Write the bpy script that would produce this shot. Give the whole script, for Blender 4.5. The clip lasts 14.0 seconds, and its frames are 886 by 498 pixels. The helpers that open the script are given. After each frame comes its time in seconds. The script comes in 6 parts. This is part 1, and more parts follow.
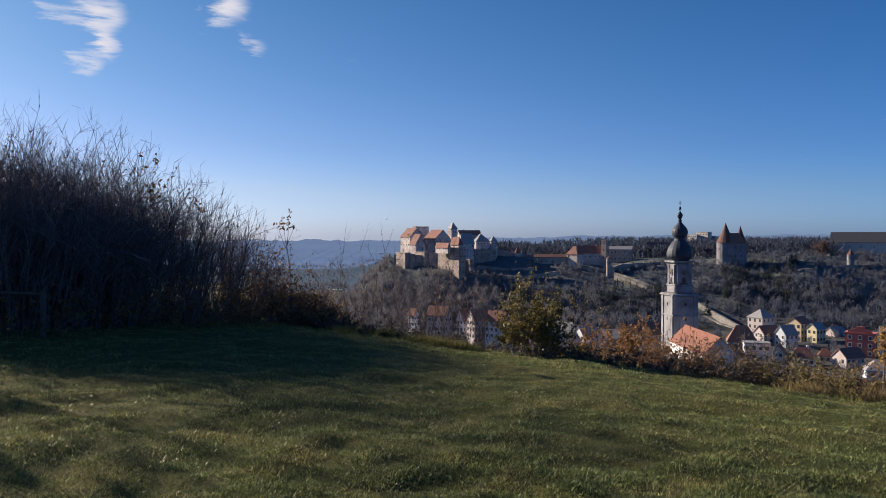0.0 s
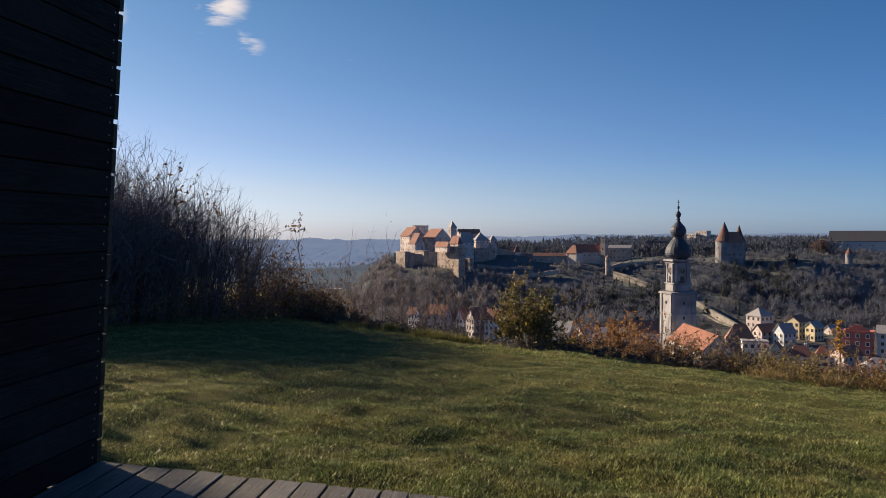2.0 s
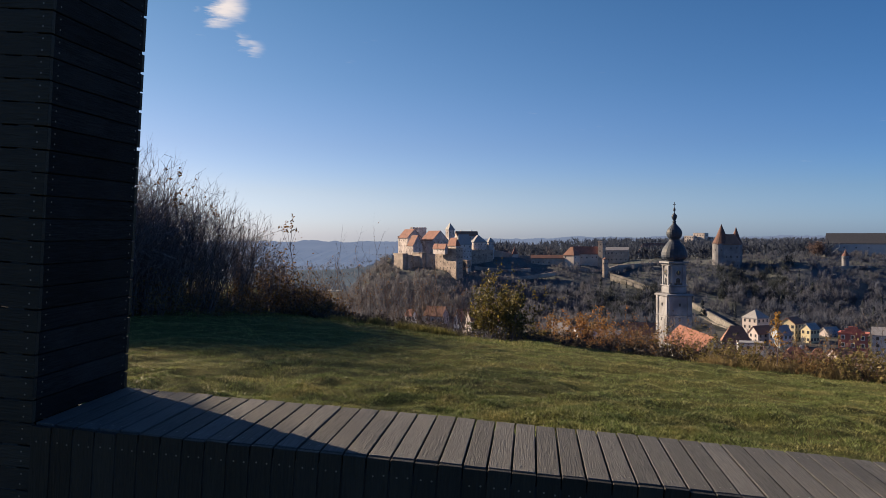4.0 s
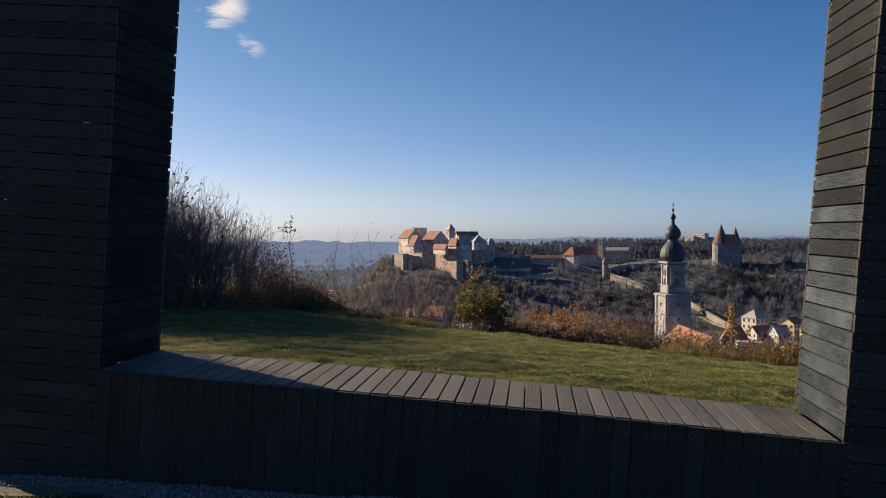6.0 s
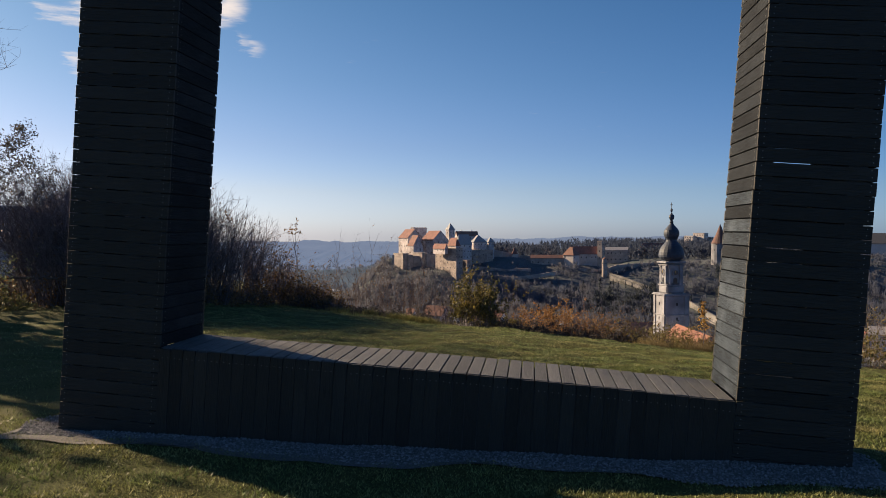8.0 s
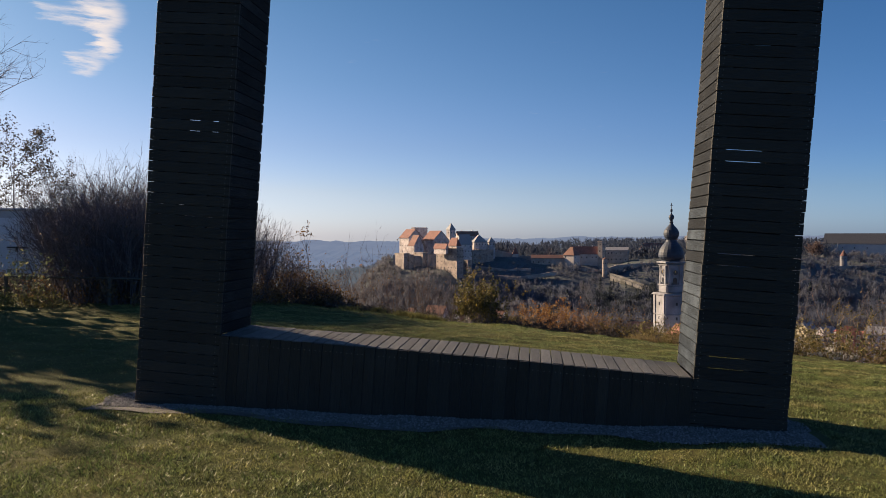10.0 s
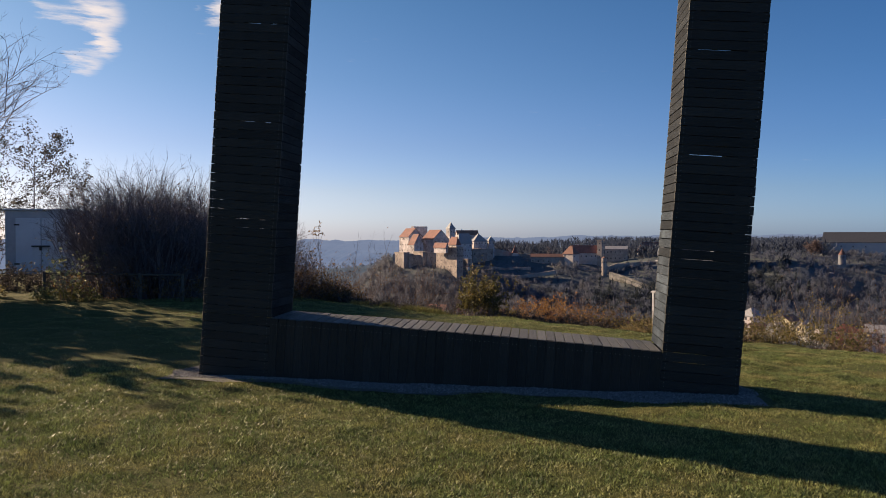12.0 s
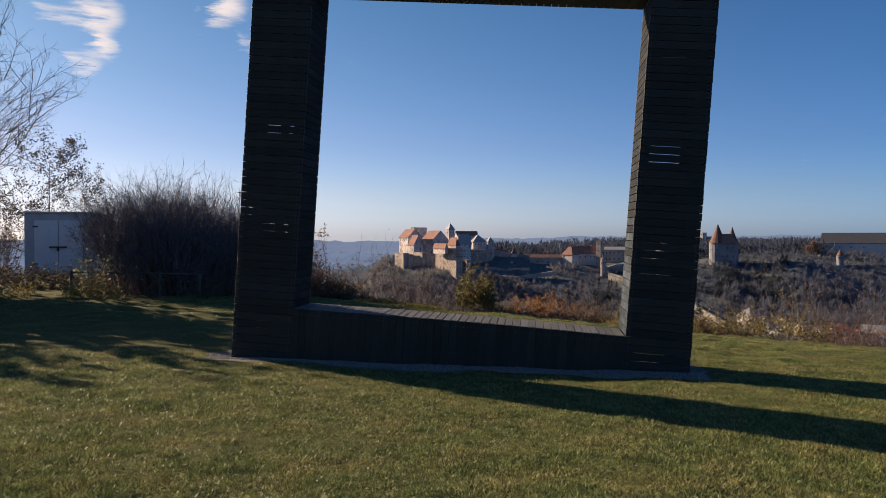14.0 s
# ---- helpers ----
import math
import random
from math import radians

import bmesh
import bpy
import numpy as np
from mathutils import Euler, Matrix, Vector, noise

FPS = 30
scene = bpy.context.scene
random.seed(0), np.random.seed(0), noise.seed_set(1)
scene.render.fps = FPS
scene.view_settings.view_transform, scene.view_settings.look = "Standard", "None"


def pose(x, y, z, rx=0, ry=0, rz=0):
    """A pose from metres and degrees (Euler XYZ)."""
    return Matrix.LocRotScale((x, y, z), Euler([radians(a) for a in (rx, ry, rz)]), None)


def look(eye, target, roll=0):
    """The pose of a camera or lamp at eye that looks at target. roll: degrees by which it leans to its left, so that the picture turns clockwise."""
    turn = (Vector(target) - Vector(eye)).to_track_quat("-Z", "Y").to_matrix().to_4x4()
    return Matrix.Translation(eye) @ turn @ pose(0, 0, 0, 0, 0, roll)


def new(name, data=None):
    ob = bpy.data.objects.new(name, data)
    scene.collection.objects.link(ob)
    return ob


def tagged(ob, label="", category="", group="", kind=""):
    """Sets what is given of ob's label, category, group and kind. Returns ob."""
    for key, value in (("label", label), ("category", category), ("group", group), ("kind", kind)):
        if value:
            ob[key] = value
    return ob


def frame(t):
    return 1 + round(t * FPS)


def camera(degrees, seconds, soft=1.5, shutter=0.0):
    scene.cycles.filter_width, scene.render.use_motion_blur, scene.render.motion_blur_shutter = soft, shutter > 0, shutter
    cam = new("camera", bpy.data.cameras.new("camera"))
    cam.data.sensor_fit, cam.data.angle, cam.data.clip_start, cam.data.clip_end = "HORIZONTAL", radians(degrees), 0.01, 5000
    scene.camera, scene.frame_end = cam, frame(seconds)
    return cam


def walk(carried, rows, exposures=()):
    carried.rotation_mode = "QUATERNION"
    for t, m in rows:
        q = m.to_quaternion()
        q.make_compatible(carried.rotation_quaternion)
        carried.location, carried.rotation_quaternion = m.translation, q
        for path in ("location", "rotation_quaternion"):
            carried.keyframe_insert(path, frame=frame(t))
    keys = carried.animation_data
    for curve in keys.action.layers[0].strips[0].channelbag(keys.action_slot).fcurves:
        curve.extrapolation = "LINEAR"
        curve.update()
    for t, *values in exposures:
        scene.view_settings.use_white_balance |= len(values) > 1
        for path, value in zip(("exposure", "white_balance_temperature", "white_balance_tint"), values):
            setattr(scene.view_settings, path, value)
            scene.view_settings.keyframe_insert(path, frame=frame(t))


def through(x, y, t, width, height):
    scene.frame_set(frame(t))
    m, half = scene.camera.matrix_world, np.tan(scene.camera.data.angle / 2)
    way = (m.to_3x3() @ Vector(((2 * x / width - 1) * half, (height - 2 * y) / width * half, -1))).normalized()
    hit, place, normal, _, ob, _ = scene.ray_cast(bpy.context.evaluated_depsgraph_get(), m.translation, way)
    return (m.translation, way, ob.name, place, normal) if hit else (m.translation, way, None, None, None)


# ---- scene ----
cam = camera(61.71, 14.0, soft=0.9)
PATH = [
    (0.0, -0.6171, -0.686, 1.584, 88.978, 0.003, 6.958),
    (0.5, -0.6023, -0.964, 1.6029, 89.037, -0.006, 6.894),
    (1.0, -0.6278, -1.3203, 1.6329, 88.855, -0.003, 6.952),
    (1.5, -0.6075, -1.6379, 1.6574, 88.983, -0.003, 6.814),
    (2.0, -0.5034, -1.9373, 1.6536, 88.886, 0.034, 6.923),
    (2.5, -0.3881, -2.2672, 1.6532, 88.984, -0.002, 6.861),
    (3.0, -0.2695, -2.5544, 1.636, 89.08, -0.005, 6.761),
    (5.5, 0.481, -4.0693, 1.5966, 89.0, 0.003, 6.884),
    (6.0, 0.542, -4.4073, 1.5974, 89.072, -0.006, 6.869),
    (6.5, 0.6396, -4.7164, 1.5953, 88.986, -0.022, 6.952),
    (7.0, 0.6888, -5.0596, 1.611, 88.994, -0.0, 6.951),
    (7.5, 0.713, -5.3534, 1.6283, 89.041, -0.0, 6.868),
    (8.0, 0.7886, -5.668, 1.6504, 89.048, 0.001, 6.866),
    (10.5, 0.8633, -7.2728, 1.7227, 89.034, -0.04, 6.918),
    (11.0, 0.8969, -7.6436, 1.7119, 89.031, 0.005, 6.913),
    (11.5, 0.8732, -8.0352, 1.7173, 88.988, 0.005, 6.983),
    (12.0, 0.8557, -8.4074, 1.7209, 88.963, 0.008, 6.88),
    (12.5, 0.9085, -8.8011, 1.7235, 89.039, 0.01, 7.047),
    (13.0, 0.9127, -9.1924, 1.7379, 88.953, -0.001, 6.913),
    (13.5, 0.9631, -9.566, 1.7383, 89.024, -0.0, 6.854),
    (14.0, 1.0666, -9.8846, 1.744, 89.022, 0.019, 6.84),
]
walk(cam, [(t, pose(x, y, z, rx, ry, rz)) for t, x, y, z, rx, ry, rz in PATH],
     [(0.0, 0.92, 6700, 13), (1.2, 1.03, 7550, 14), (3.0, 1.06, 7900, 14), (8.0, 1.1, 8250, 14), (10.5, 1.1, 8150, 15), (14.0, 1.08, 7950, 16)])


# ---- light ----
SUN_BEARING, SUN_HEIGHT = 63.0, 21.5   # degrees to the west of the y axis, and above the horizon
world = bpy.data.worlds.new("world")
scene.world = world
world.use_nodes = True


def build_sky(nt):
    n, l = nt.nodes, nt.links
    n.clear()
    out, back, sky = n.new("ShaderNodeOutputWorld"), n.new("ShaderNodeBackground"), n.new("ShaderNodeTexSky")
    sky.sky_type, sky.sun_disc = "NISHITA", False
    sky.sun_elevation, sky.sun_rotation = radians(SUN_HEIGHT), radians(-SUN_BEARING)
    sky.air_density, sky.dust_density, sky.ozone_density = 1.0, 0.5, 5.0
    back.inputs["Strength"].default_value = SKY
    coord = n.new("ShaderNodeTexCoord")
    # two wisps of high cloud: merging ovals, drawn out into fibres
    mp = n.new("ShaderNodeMapping")
    mp.inputs["Rotation"].default_value = (0.0, 0.32, 0.0)
    mp.inputs["Scale"].default_value = (24, 24, 150)
    l.new(coord.outputs["Generated"], mp.inputs["Vector"])
    fibre = n.new("ShaderNodeTexNoise")
    fibre.inputs["Scale"].default_value, fibre.inputs["Detail"].default_value, fibre.inputs["Roughness"].default_value = 1.0, 7, 0.6
    l.new(mp.outputs[0], fibre.inputs["Vector"])
    off = n.new("ShaderNodeVectorMath"); off.operation = "MULTIPLY_ADD"
    off.inputs[1].default_value, off.inputs[2].default_value = (0.06, 0.024, 0.016), (-0.03, -0.012, -0.008)
    l.new(fibre.outputs["Color"], off.inputs[0])
    warped = n.new("ShaderNodeVectorMath"); warped.operation = "ADD"
    l.new(coord.outputs["Generated"], warped.inputs[0]); l.new(off.outputs[0], warped.inputs[1])
    total = None
    for (bx, by, bz), size in CLOUDS:
        m = n.new("ShaderNodeVectorMath"); m.operation = "DISTANCE"
        l.new(warped.outputs[0], m.inputs[0]); m.inputs[1].default_value = (bx, by, bz)
        r = n.new("ShaderNodeMapRange"); r.clamp = True; r.interpolation_type = "SMOOTHSTEP"
        r.inputs["From Min"].default_value, r.inputs["From Max"].default_value = size * 1.55, 0.0
        l.new(m.outputs["Value"], r.inputs["Value"])
        if total is None:
            total = r.outputs[0]
        else:
            a = n.new("ShaderNodeMath"); a.operation = "ADD"
            l.new(total, a.inputs[0]); l.new(r.outputs[0], a.inputs[1]); total = a.outputs[0]
    s = n.new("ShaderNodeMath"); s.operation = "MULTIPLY_ADD"
    torn = n.new("ShaderNodeMapRange"); torn.clamp = False
    torn.inputs["To Min"].default_value, torn.inputs["To Max"].default_value = -1.1, 1.1
    l.new(fibre.outputs[0], torn.inputs["Value"])
    l.new(total, s.inputs[0]); s.inputs[1].default_value = 0.62; l.new(torn.outputs[0], s.inputs[2])
    r = n.new("ShaderNodeMapRange"); r.clamp = True; r.interpolation_type = "SMOOTHSTEP"
    r.inputs["From Min"].default_value, r.inputs["From Max"].default_value = 0.35, 1.75
    l.new(s.outputs[0], r.inputs["Value"])
    k = n.new("ShaderNodeMath"); k.operation = "MULTIPLY"; k.inputs[1].default_value = 0.9
    l.new(r.outputs[0], k.inputs[0])
    mix = n.new("ShaderNodeMix"); mix.data_type = "RGBA"
    l.new(k.outputs[0], mix.inputs[0]); tint = n.new("ShaderNodeMix"); tint.data_type, tint.blend_type = "RGBA", "MULTIPLY"; tint.inputs[0].default_value = 1.0
    zz = n.new("ShaderNodeSeparateXYZ"); l.new(coord.outputs["Generated"], zz.inputs[0])
    up = n.new("ShaderNodeMath"); up.operation = "DIVIDE"; up.inputs[1].default_value = SKY_TINTS[-1][0]
    l.new(zz.outputs[2], up.inputs[0])
    hz = n.new("ShaderNodeValToRGB")
    for i, (z, c) in enumerate(SKY_TINTS):
        e = hz.color_ramp.elements[i] if i < 2 else hz.color_ramp.elements.new(1.0)
        e.position, e.color = z / SKY_TINTS[-1][0], (*c, 1)
    l.new(up.outputs[0], hz.inputs[0])
    # paler towards the sun, deeper blue away from it
    dot = n.new("ShaderNodeVectorMath"); dot.operation = "DOT_PRODUCT"; dot.inputs[1].default_value = (-0.891, 0.454, 0)
    l.new(coord.outputs["Generated"], dot.inputs[0])
    az = n.new("ShaderNodeMapRange"); az.inputs["From Min"].default_value, az.inputs["From Max"].default_value = 0.0, 0.9
    l.new(dot.outputs["Value"], az.inputs["Value"])
    low = n.new("ShaderNodeMapRange"); low.interpolation_type = "SMOOTHSTEP"
    low.inputs["From Max"].default_value, low.inputs["To Min"].default_value, low.inputs["To Max"].default_value = 0.12, 0.42, 0.0
    l.new(zz.outputs[2], low.inputs["Value"])
    pale = n.new("ShaderNodeMath"); pale.operation, pale.use_clamp = "ADD", True
    l.new(az.outputs[0], pale.inputs[0]); l.new(low.outputs[0], pale.inputs[1])
    side = n.new("ShaderNodeMix"); side.data_type = "RGBA"; side.inputs[6].default_value, side.inputs[7].default_value = (*SKY_AWAY, 1), (*SKY_NEAR, 1)
    l.new(pale.outputs[0], side.inputs[0])
    both = n.new("ShaderNodeMix"); both.data_type, both.blend_type = "RGBA", "MULTIPLY"; both.inputs[0].default_value = 1.0
    l.new(hz.outputs[0], both.inputs[6]); l.new(side.outputs[2], both.inputs[7]); l.new(both.outputs[2], tint.inputs[7])
    l.new(sky.outputs[0], tint.inputs[6]); l.new(tint.outputs[2], mix.inputs[6])
    mix.inputs[7].default_value = (9.2, 9.2, 9.9, 1)
    l.new(mix.outputs[2], back.inputs["Color"]); l.new(back.outputs[0], out.inputs[0])


SKY = 0.045
# the sky's tint by its height over the horizon
SKY_TINTS = ((0.0, (1.02, 1.35, 2.5)), (0.022, (1.06, 1.345, 2.35)), (0.06, (1.08, 1.22, 1.85)), (0.12, (0.97, 1.09, 1.566)), (0.2, (0.78, 1.03, 1.4)), (0.3, (0.616, 0.97, 1.29)))
SKY_AWAY, SKY_NEAR = (0.475, 0.79, 0.93), (0.99, 0.93, 0.83)
CLOUDS = (((-0.557, 0.789, 0.261), 0.014), ((-0.543, 0.799, 0.258), 0.018), ((-0.526, 0.811, 0.255), 0.022),
          ((-0.507, 0.823, 0.258), 0.024), ((-0.487, 0.833, 0.262), 0.018), ((-0.503, 0.820, 0.274), 0.025),
          ((-0.503, 0.830, 0.243), 0.017), ((-0.508, 0.830, 0.231), 0.013), ((-0.498, 0.838, 0.223), 0.013),
          ((-0.510, 0.833, 0.217), 0.018), ((-0.527, 0.824, 0.209), 0.019), ((-0.540, 0.816, 0.206), 0.014),
          ((-0.523, 0.829, 0.198), 0.015), ((-0.390, 0.882, 0.265), 0.018), ((-0.375, 0.885, 0.277), 0.021),
          ((-0.359, 0.889, 0.286), 0.021), ((-0.375, 0.880, 0.291), 0.023), ((-0.366, 0.897, 0.247), 0.011),
          ((-0.357, 0.903, 0.239), 0.017), ((-0.342, 0.909, 0.238), 0.015), ((-0.407, 0.869, 0.280), 0.007))
build_sky(world.node_tree)
sun = new("sun", bpy.data.lights.new("sun", "SUN"))
sun.data.energy, sun.data.angle, sun.data.color = 5.0, radians(0.5), (1.0, 0.85, 0.66)
sb, sh = radians(SUN_BEARING), radians(SUN_HEIGHT)
sun.matrix_world = look((-math.sin(sb) * math.cos(sh) * 100, math.cos(sb) * math.cos(sh) * 100, math.sin(sh) * 100), (0, 0, 0))

# ---- materials ----


def surface(name, c1, c2, scale=4.0, rough=0.85, bump=0.3, stretch=(1, 1, 1), c3=None, scale3=0.6, amount3=0.5,
            vary=0.0, island=0.0, where="object", metal=0.0, detail=6.0, spec=0.3, bump_scale=1.0, glow=0.0, through=0.0, gritty=0.6, span=(0.3, 0.7)):
    """Two colours by grain noise, a third by large stains, each piece or island a little lighter or darker."""
    m = bpy.data.materials.new(name)
    m.use_nodes = True
    nt = m.node_tree
    n, l = nt.nodes, nt.links
    b = n["Principled BSDF"]
    b.inputs["Roughness"].default_value, b.inputs["Metallic"].default_value = rough, metal
    b.inputs["Specular IOR Level"].default_value = spec
    if where == "world":
        src = n.new("ShaderNodeNewGeometry").outputs["Position"]
    else:
        src = n.new("ShaderNodeTexCoord").outputs["Object"]
    vec = src
    if vary:
        info = n.new("ShaderNodeObjectInfo")
        add = n.new("ShaderNodeVectorMath"); add.operation = "MULTIPLY_ADD"
        add.inputs[1].default_value = (37, 53, 71)
        l.new(info.outputs["Random"], add.inputs[0]); l.new(src, add.inputs[2])
        vec = add.outputs[0]
    mp = n.new("ShaderNodeMapping"); mp.inputs["Scale"].default_value = stretch
    l.new(vec, mp.inputs["Vector"])
    na = n.new("ShaderNodeTexNoise"); na.inputs["Scale"].default_value = scale; na.inputs["Detail"].default_value = detail
    na.inputs["Roughness"].default_value = gritty
    l.new(mp.outputs[0], na.inputs["Vector"])
    ra = n.new("ShaderNodeMapRange"); ra.inputs["From Min"].default_value, ra.inputs["From Max"].default_value = span
    l.new(na.outputs[0], ra.inputs["Value"])
    mix = n.new("ShaderNodeMix"); mix.data_type = "RGBA"
    mix.inputs[6].default_value, mix.inputs[7].default_value = (*c1, 1), (*c2, 1)
    l.new(ra.outputs[0], mix.inputs[0])
    col = mix.outputs[2]
    if c3:
        nb = n.new("ShaderNodeTexNoise"); nb.inputs["Scale"].default_value = scale3; nb.inputs["Detail"].default_value = 4
        l.new(vec, nb.inputs["Vector"])
        rb = n.new("ShaderNodeMapRange"); rb.inputs["From Min"].default_value, rb.inputs["From Max"].default_value = 0.45, 0.68
        rb.inputs["To Max"].default_value = amount3
        l.new(nb.outputs[0], rb.inputs["Value"])
        mx = n.new("ShaderNodeMix"); mx.data_type = "RGBA"; mx.inputs[7].default_value = (*c3, 1)
        l.new(rb.outputs[0], mx.inputs[0]); l.new(col, mx.inputs[6])
        col = mx.outputs[2]
    if vary or island:
        src_r = n.new("ShaderNodeObjectInfo").outputs["Random"] if vary else n.new("ShaderNodeNewGeometry").outputs["Random Per Island"]
        k = vary or island
        rr = n.new("ShaderNodeMapRange"); rr.inputs["To Min"].default_value, rr.inputs["To Max"].default_value = 1 - k, 1 + k
        l.new(src_r, rr.inputs["Value"])
        hs = n.new("ShaderNodeHueSaturation"); l.new(rr.outputs[0], hs.inputs["Value"]); l.new(col, hs.inputs["Color"])
        col = hs.outputs[0]
    l.new(col, b.inputs["Base Color"])
    if bump:
        bp = n.new("ShaderNodeBump"); bp.inputs["Strength"].default_value = bump; bp.inputs["Distance"].default_value = 0.02 * bump_scale
        l.new(na.outputs[0], bp.inputs["Height"]); l.new(bp.outputs[0], b.inputs["Normal"])
    if through:   # thin leaves and twig masses let light pass
        tr, ms = n.new("ShaderNodeBsdfTranslucent"), n.new("ShaderNodeMixShader")
        ms.inputs[0].default_value = through
        l.new(col, tr.inputs["Color"]); l.new(b.outputs[0], ms.inputs[1]); l.new(tr.outputs[0], ms.inputs[2])
        l.new(ms.outputs[0], n["Material Output"].inputs["Surface"])
    # the colour shines by itself, for haze painted on far hills
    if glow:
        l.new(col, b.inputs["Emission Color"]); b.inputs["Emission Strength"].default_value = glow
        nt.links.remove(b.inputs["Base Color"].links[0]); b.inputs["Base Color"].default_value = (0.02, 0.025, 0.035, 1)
    return m


M = {}
M["stained"] = surface("dark_stained_wood", (0.0115, 0.0118, 0.0103), (0.027, 0.0265, 0.023), 9, 0.6, 0.5, (1, 14, 14), (0.042, 0.039, 0.034), 1.2, 0.4, vary=0.25)
M["deck"] = surface("weathered_deck_wood", (0.042, 0.045, 0.049), (0.128, 0.132, 0.138), 9, 0.75, 0.6, (1, 18, 18), (0.078, 0.08, 0.084), 1.5, 0.7, vary=0.25, gritty=0.7, span=(0.34, 0.68))
M["inner"] = surface("dark_weathered_boards", (0.006, 0.0072, 0.0092), (0.025, 0.0325, 0.0425), 8, 0.8, 0.9, (1, 20, 20), (0.04, 0.047, 0.056), 1.8, 0.45, vary=0.35, gritty=0.78, spec=0.1, span=(0.36, 0.66))
M["inner_worn"] = surface("bleached_grey_boards", (0.0075, 0.0105, 0.015), (0.062, 0.083, 0.11), 8, 0.85, 1.0, (1, 20, 20), (0.104, 0.134, 0.17), 2.6, 0.55, vary=0.25, gritty=0.78, spec=0.1, span=(0.36, 0.64))
M["core"] = surface("dark_timber", (0.03, 0.032, 0.035), (0.05, 0.051, 0.052), 6)
M["steel"] = surface("dull_zinc_screw", (0.16, 0.16, 0.16), (0.24, 0.24, 0.235), 20, 0.5, 0, metal=0.6)
M["gravel"] = surface("grey_gravel", (0.12, 0.12, 0.12), (0.26, 0.254, 0.248), 30, 0.9, 0.3, island=0.4)
M["gravel_bed"] = surface("gravel_bed", (0.07, 0.07, 0.068), (0.18, 0.176, 0.17), 60, 0.95, 0.8, where="world")
M["lawn"] = surface("lawn_turf", (0.018, 0.023, 0.009), (0.115, 0.128, 0.04), 60, 0.95, 0.6, c3=(0.13, 0.105, 0.04), scale3=1.3, amount3=0.4, detail=4, where="world", spec=0.1, bump_scale=1.5, gritty=0.6, span=(0.35, 0.7))
M["blade"] = surface("grass_blade", (0.05, 0.085, 0.028), (0.235, 0.275, 0.098), 5.0, 0.5, 0, c3=(0.36, 0.285, 0.125), scale3=1.9, amount3=0.45, island=0.78, where="world", spec=0.25, through=0.25, gritty=0.75, span=(0.34, 0.68))
M["slope"] = surface("rough_slope", (0.04, 0.045, 0.02), (0.12, 0.1, 0.06), 1.2, 0.95, 0.6, where="world", spec=0.1)
# the ridge's ground colour is blued, with distance haze painted in
M["hillside"] = surface("hazed_hillside", (0.065, 0.08, 0.092), (0.13, 0.138, 0.145), 0.5, 0.95, 0.6, c3=(0.1, 0.12, 0.1), scale3=0.05, bump_scale=30, where="world", spec=0.05, gritty=0.75)
M["townground"] = surface("town_ground", (0.05, 0.052, 0.058), (0.1, 0.1, 0.1), 0.1, 0.9, 0.2, c3=(0.05, 0.062, 0.035), scale3=0.03, where="world", spec=0.1)
# fields of the plain, with distance haze mixed into their blue colour
M["fields"] = surface("hazed_far_fields", (0.075, 0.112, 0.16), (0.105, 0.145, 0.19), 0.006, 0.95, 0, c3=(0.055, 0.083, 0.12), scale3=0.004, amount3=0.8, where="world", spec=0.0)
M["bark"] = surface("grey_bark", (0.066, 0.062, 0.08), (0.185, 0.165, 0.182), 20, 0.9, 0.3, island=0.45)
M["redbark"] = surface("reddish_twig_bark", (0.1, 0.07, 0.062), (0.21, 0.15, 0.125), 20, 0.9, 0.2, island=0.4)
M["tussock"] = surface("yellow_green_tussock", (0.09, 0.1, 0.03), (0.25, 0.22, 0.08), 6, 0.7, 0, island=0.5, where="world", through=0.3)
M["paleleaf"] = surface("pale_green_leaf", (0.14, 0.16, 0.08), (0.3, 0.31, 0.18), 9, 0.6, 0, island=0.5, through=0.35)
M["fluff"] = surface("white_seed_fluff", (0.42, 0.4, 0.37), (0.62, 0.6, 0.56), 9, 0.9, 0, island=0.3, through=0.3)
M["straw"] = surface("dry_straw", (0.2, 0.15, 0.07), (0.32, 0.25, 0.13), 10, 0.8, 0, island=0.35, through=0.35)
M["dryleaf"] = surface("brown_dry_leaf", (0.1, 0.06, 0.03), (0.2, 0.12, 0.05), 9, 0.7, 0, island=0.5, through=0.35)
M["greenleaf"] = surface("dull_green_leaf", (0.045, 0.048, 0.018), (0.13, 0.118, 0.04), 9, 0.55, 0, c3=(0.34, 0.23, 0.06), scale3=2.6, amount3=0.6, island=0.6, through=0.35)
M["greyleaf"] = surface("grey_withered_leaf", (0.05, 0.045, 0.042), (0.1, 0.088, 0.075), 9, 0.75, 0, island=0.5, through=0.2)
M["rustleaf"] = surface("rust_orange_leaf", (0.19, 0.085, 0.035), (0.36, 0.19, 0.075), 8, 0.65, 0, c3=(0.3, 0.22, 0.09), scale3=2.0, amount3=0.6, island=0.55, through=0.35)
M["russet"] = surface("withered_russet_leaf", (0.14, 0.075, 0.058), (0.27, 0.165, 0.125), 8, 0.7, 0, island=0.5, through=0.35)
M["ridgeleaf"] = surface("dull_brown_far_leaf", (0.1, 0.072, 0.07), (0.165, 0.115, 0.105), 8, 0.7, 0, island=0.3, through=0.3)
M["goldleaf"] = surface("yellow_brown_leaf", (0.12, 0.1, 0.042), (0.25, 0.2, 0.08), 8, 0.65, 0, island=0.5, through=0.35)
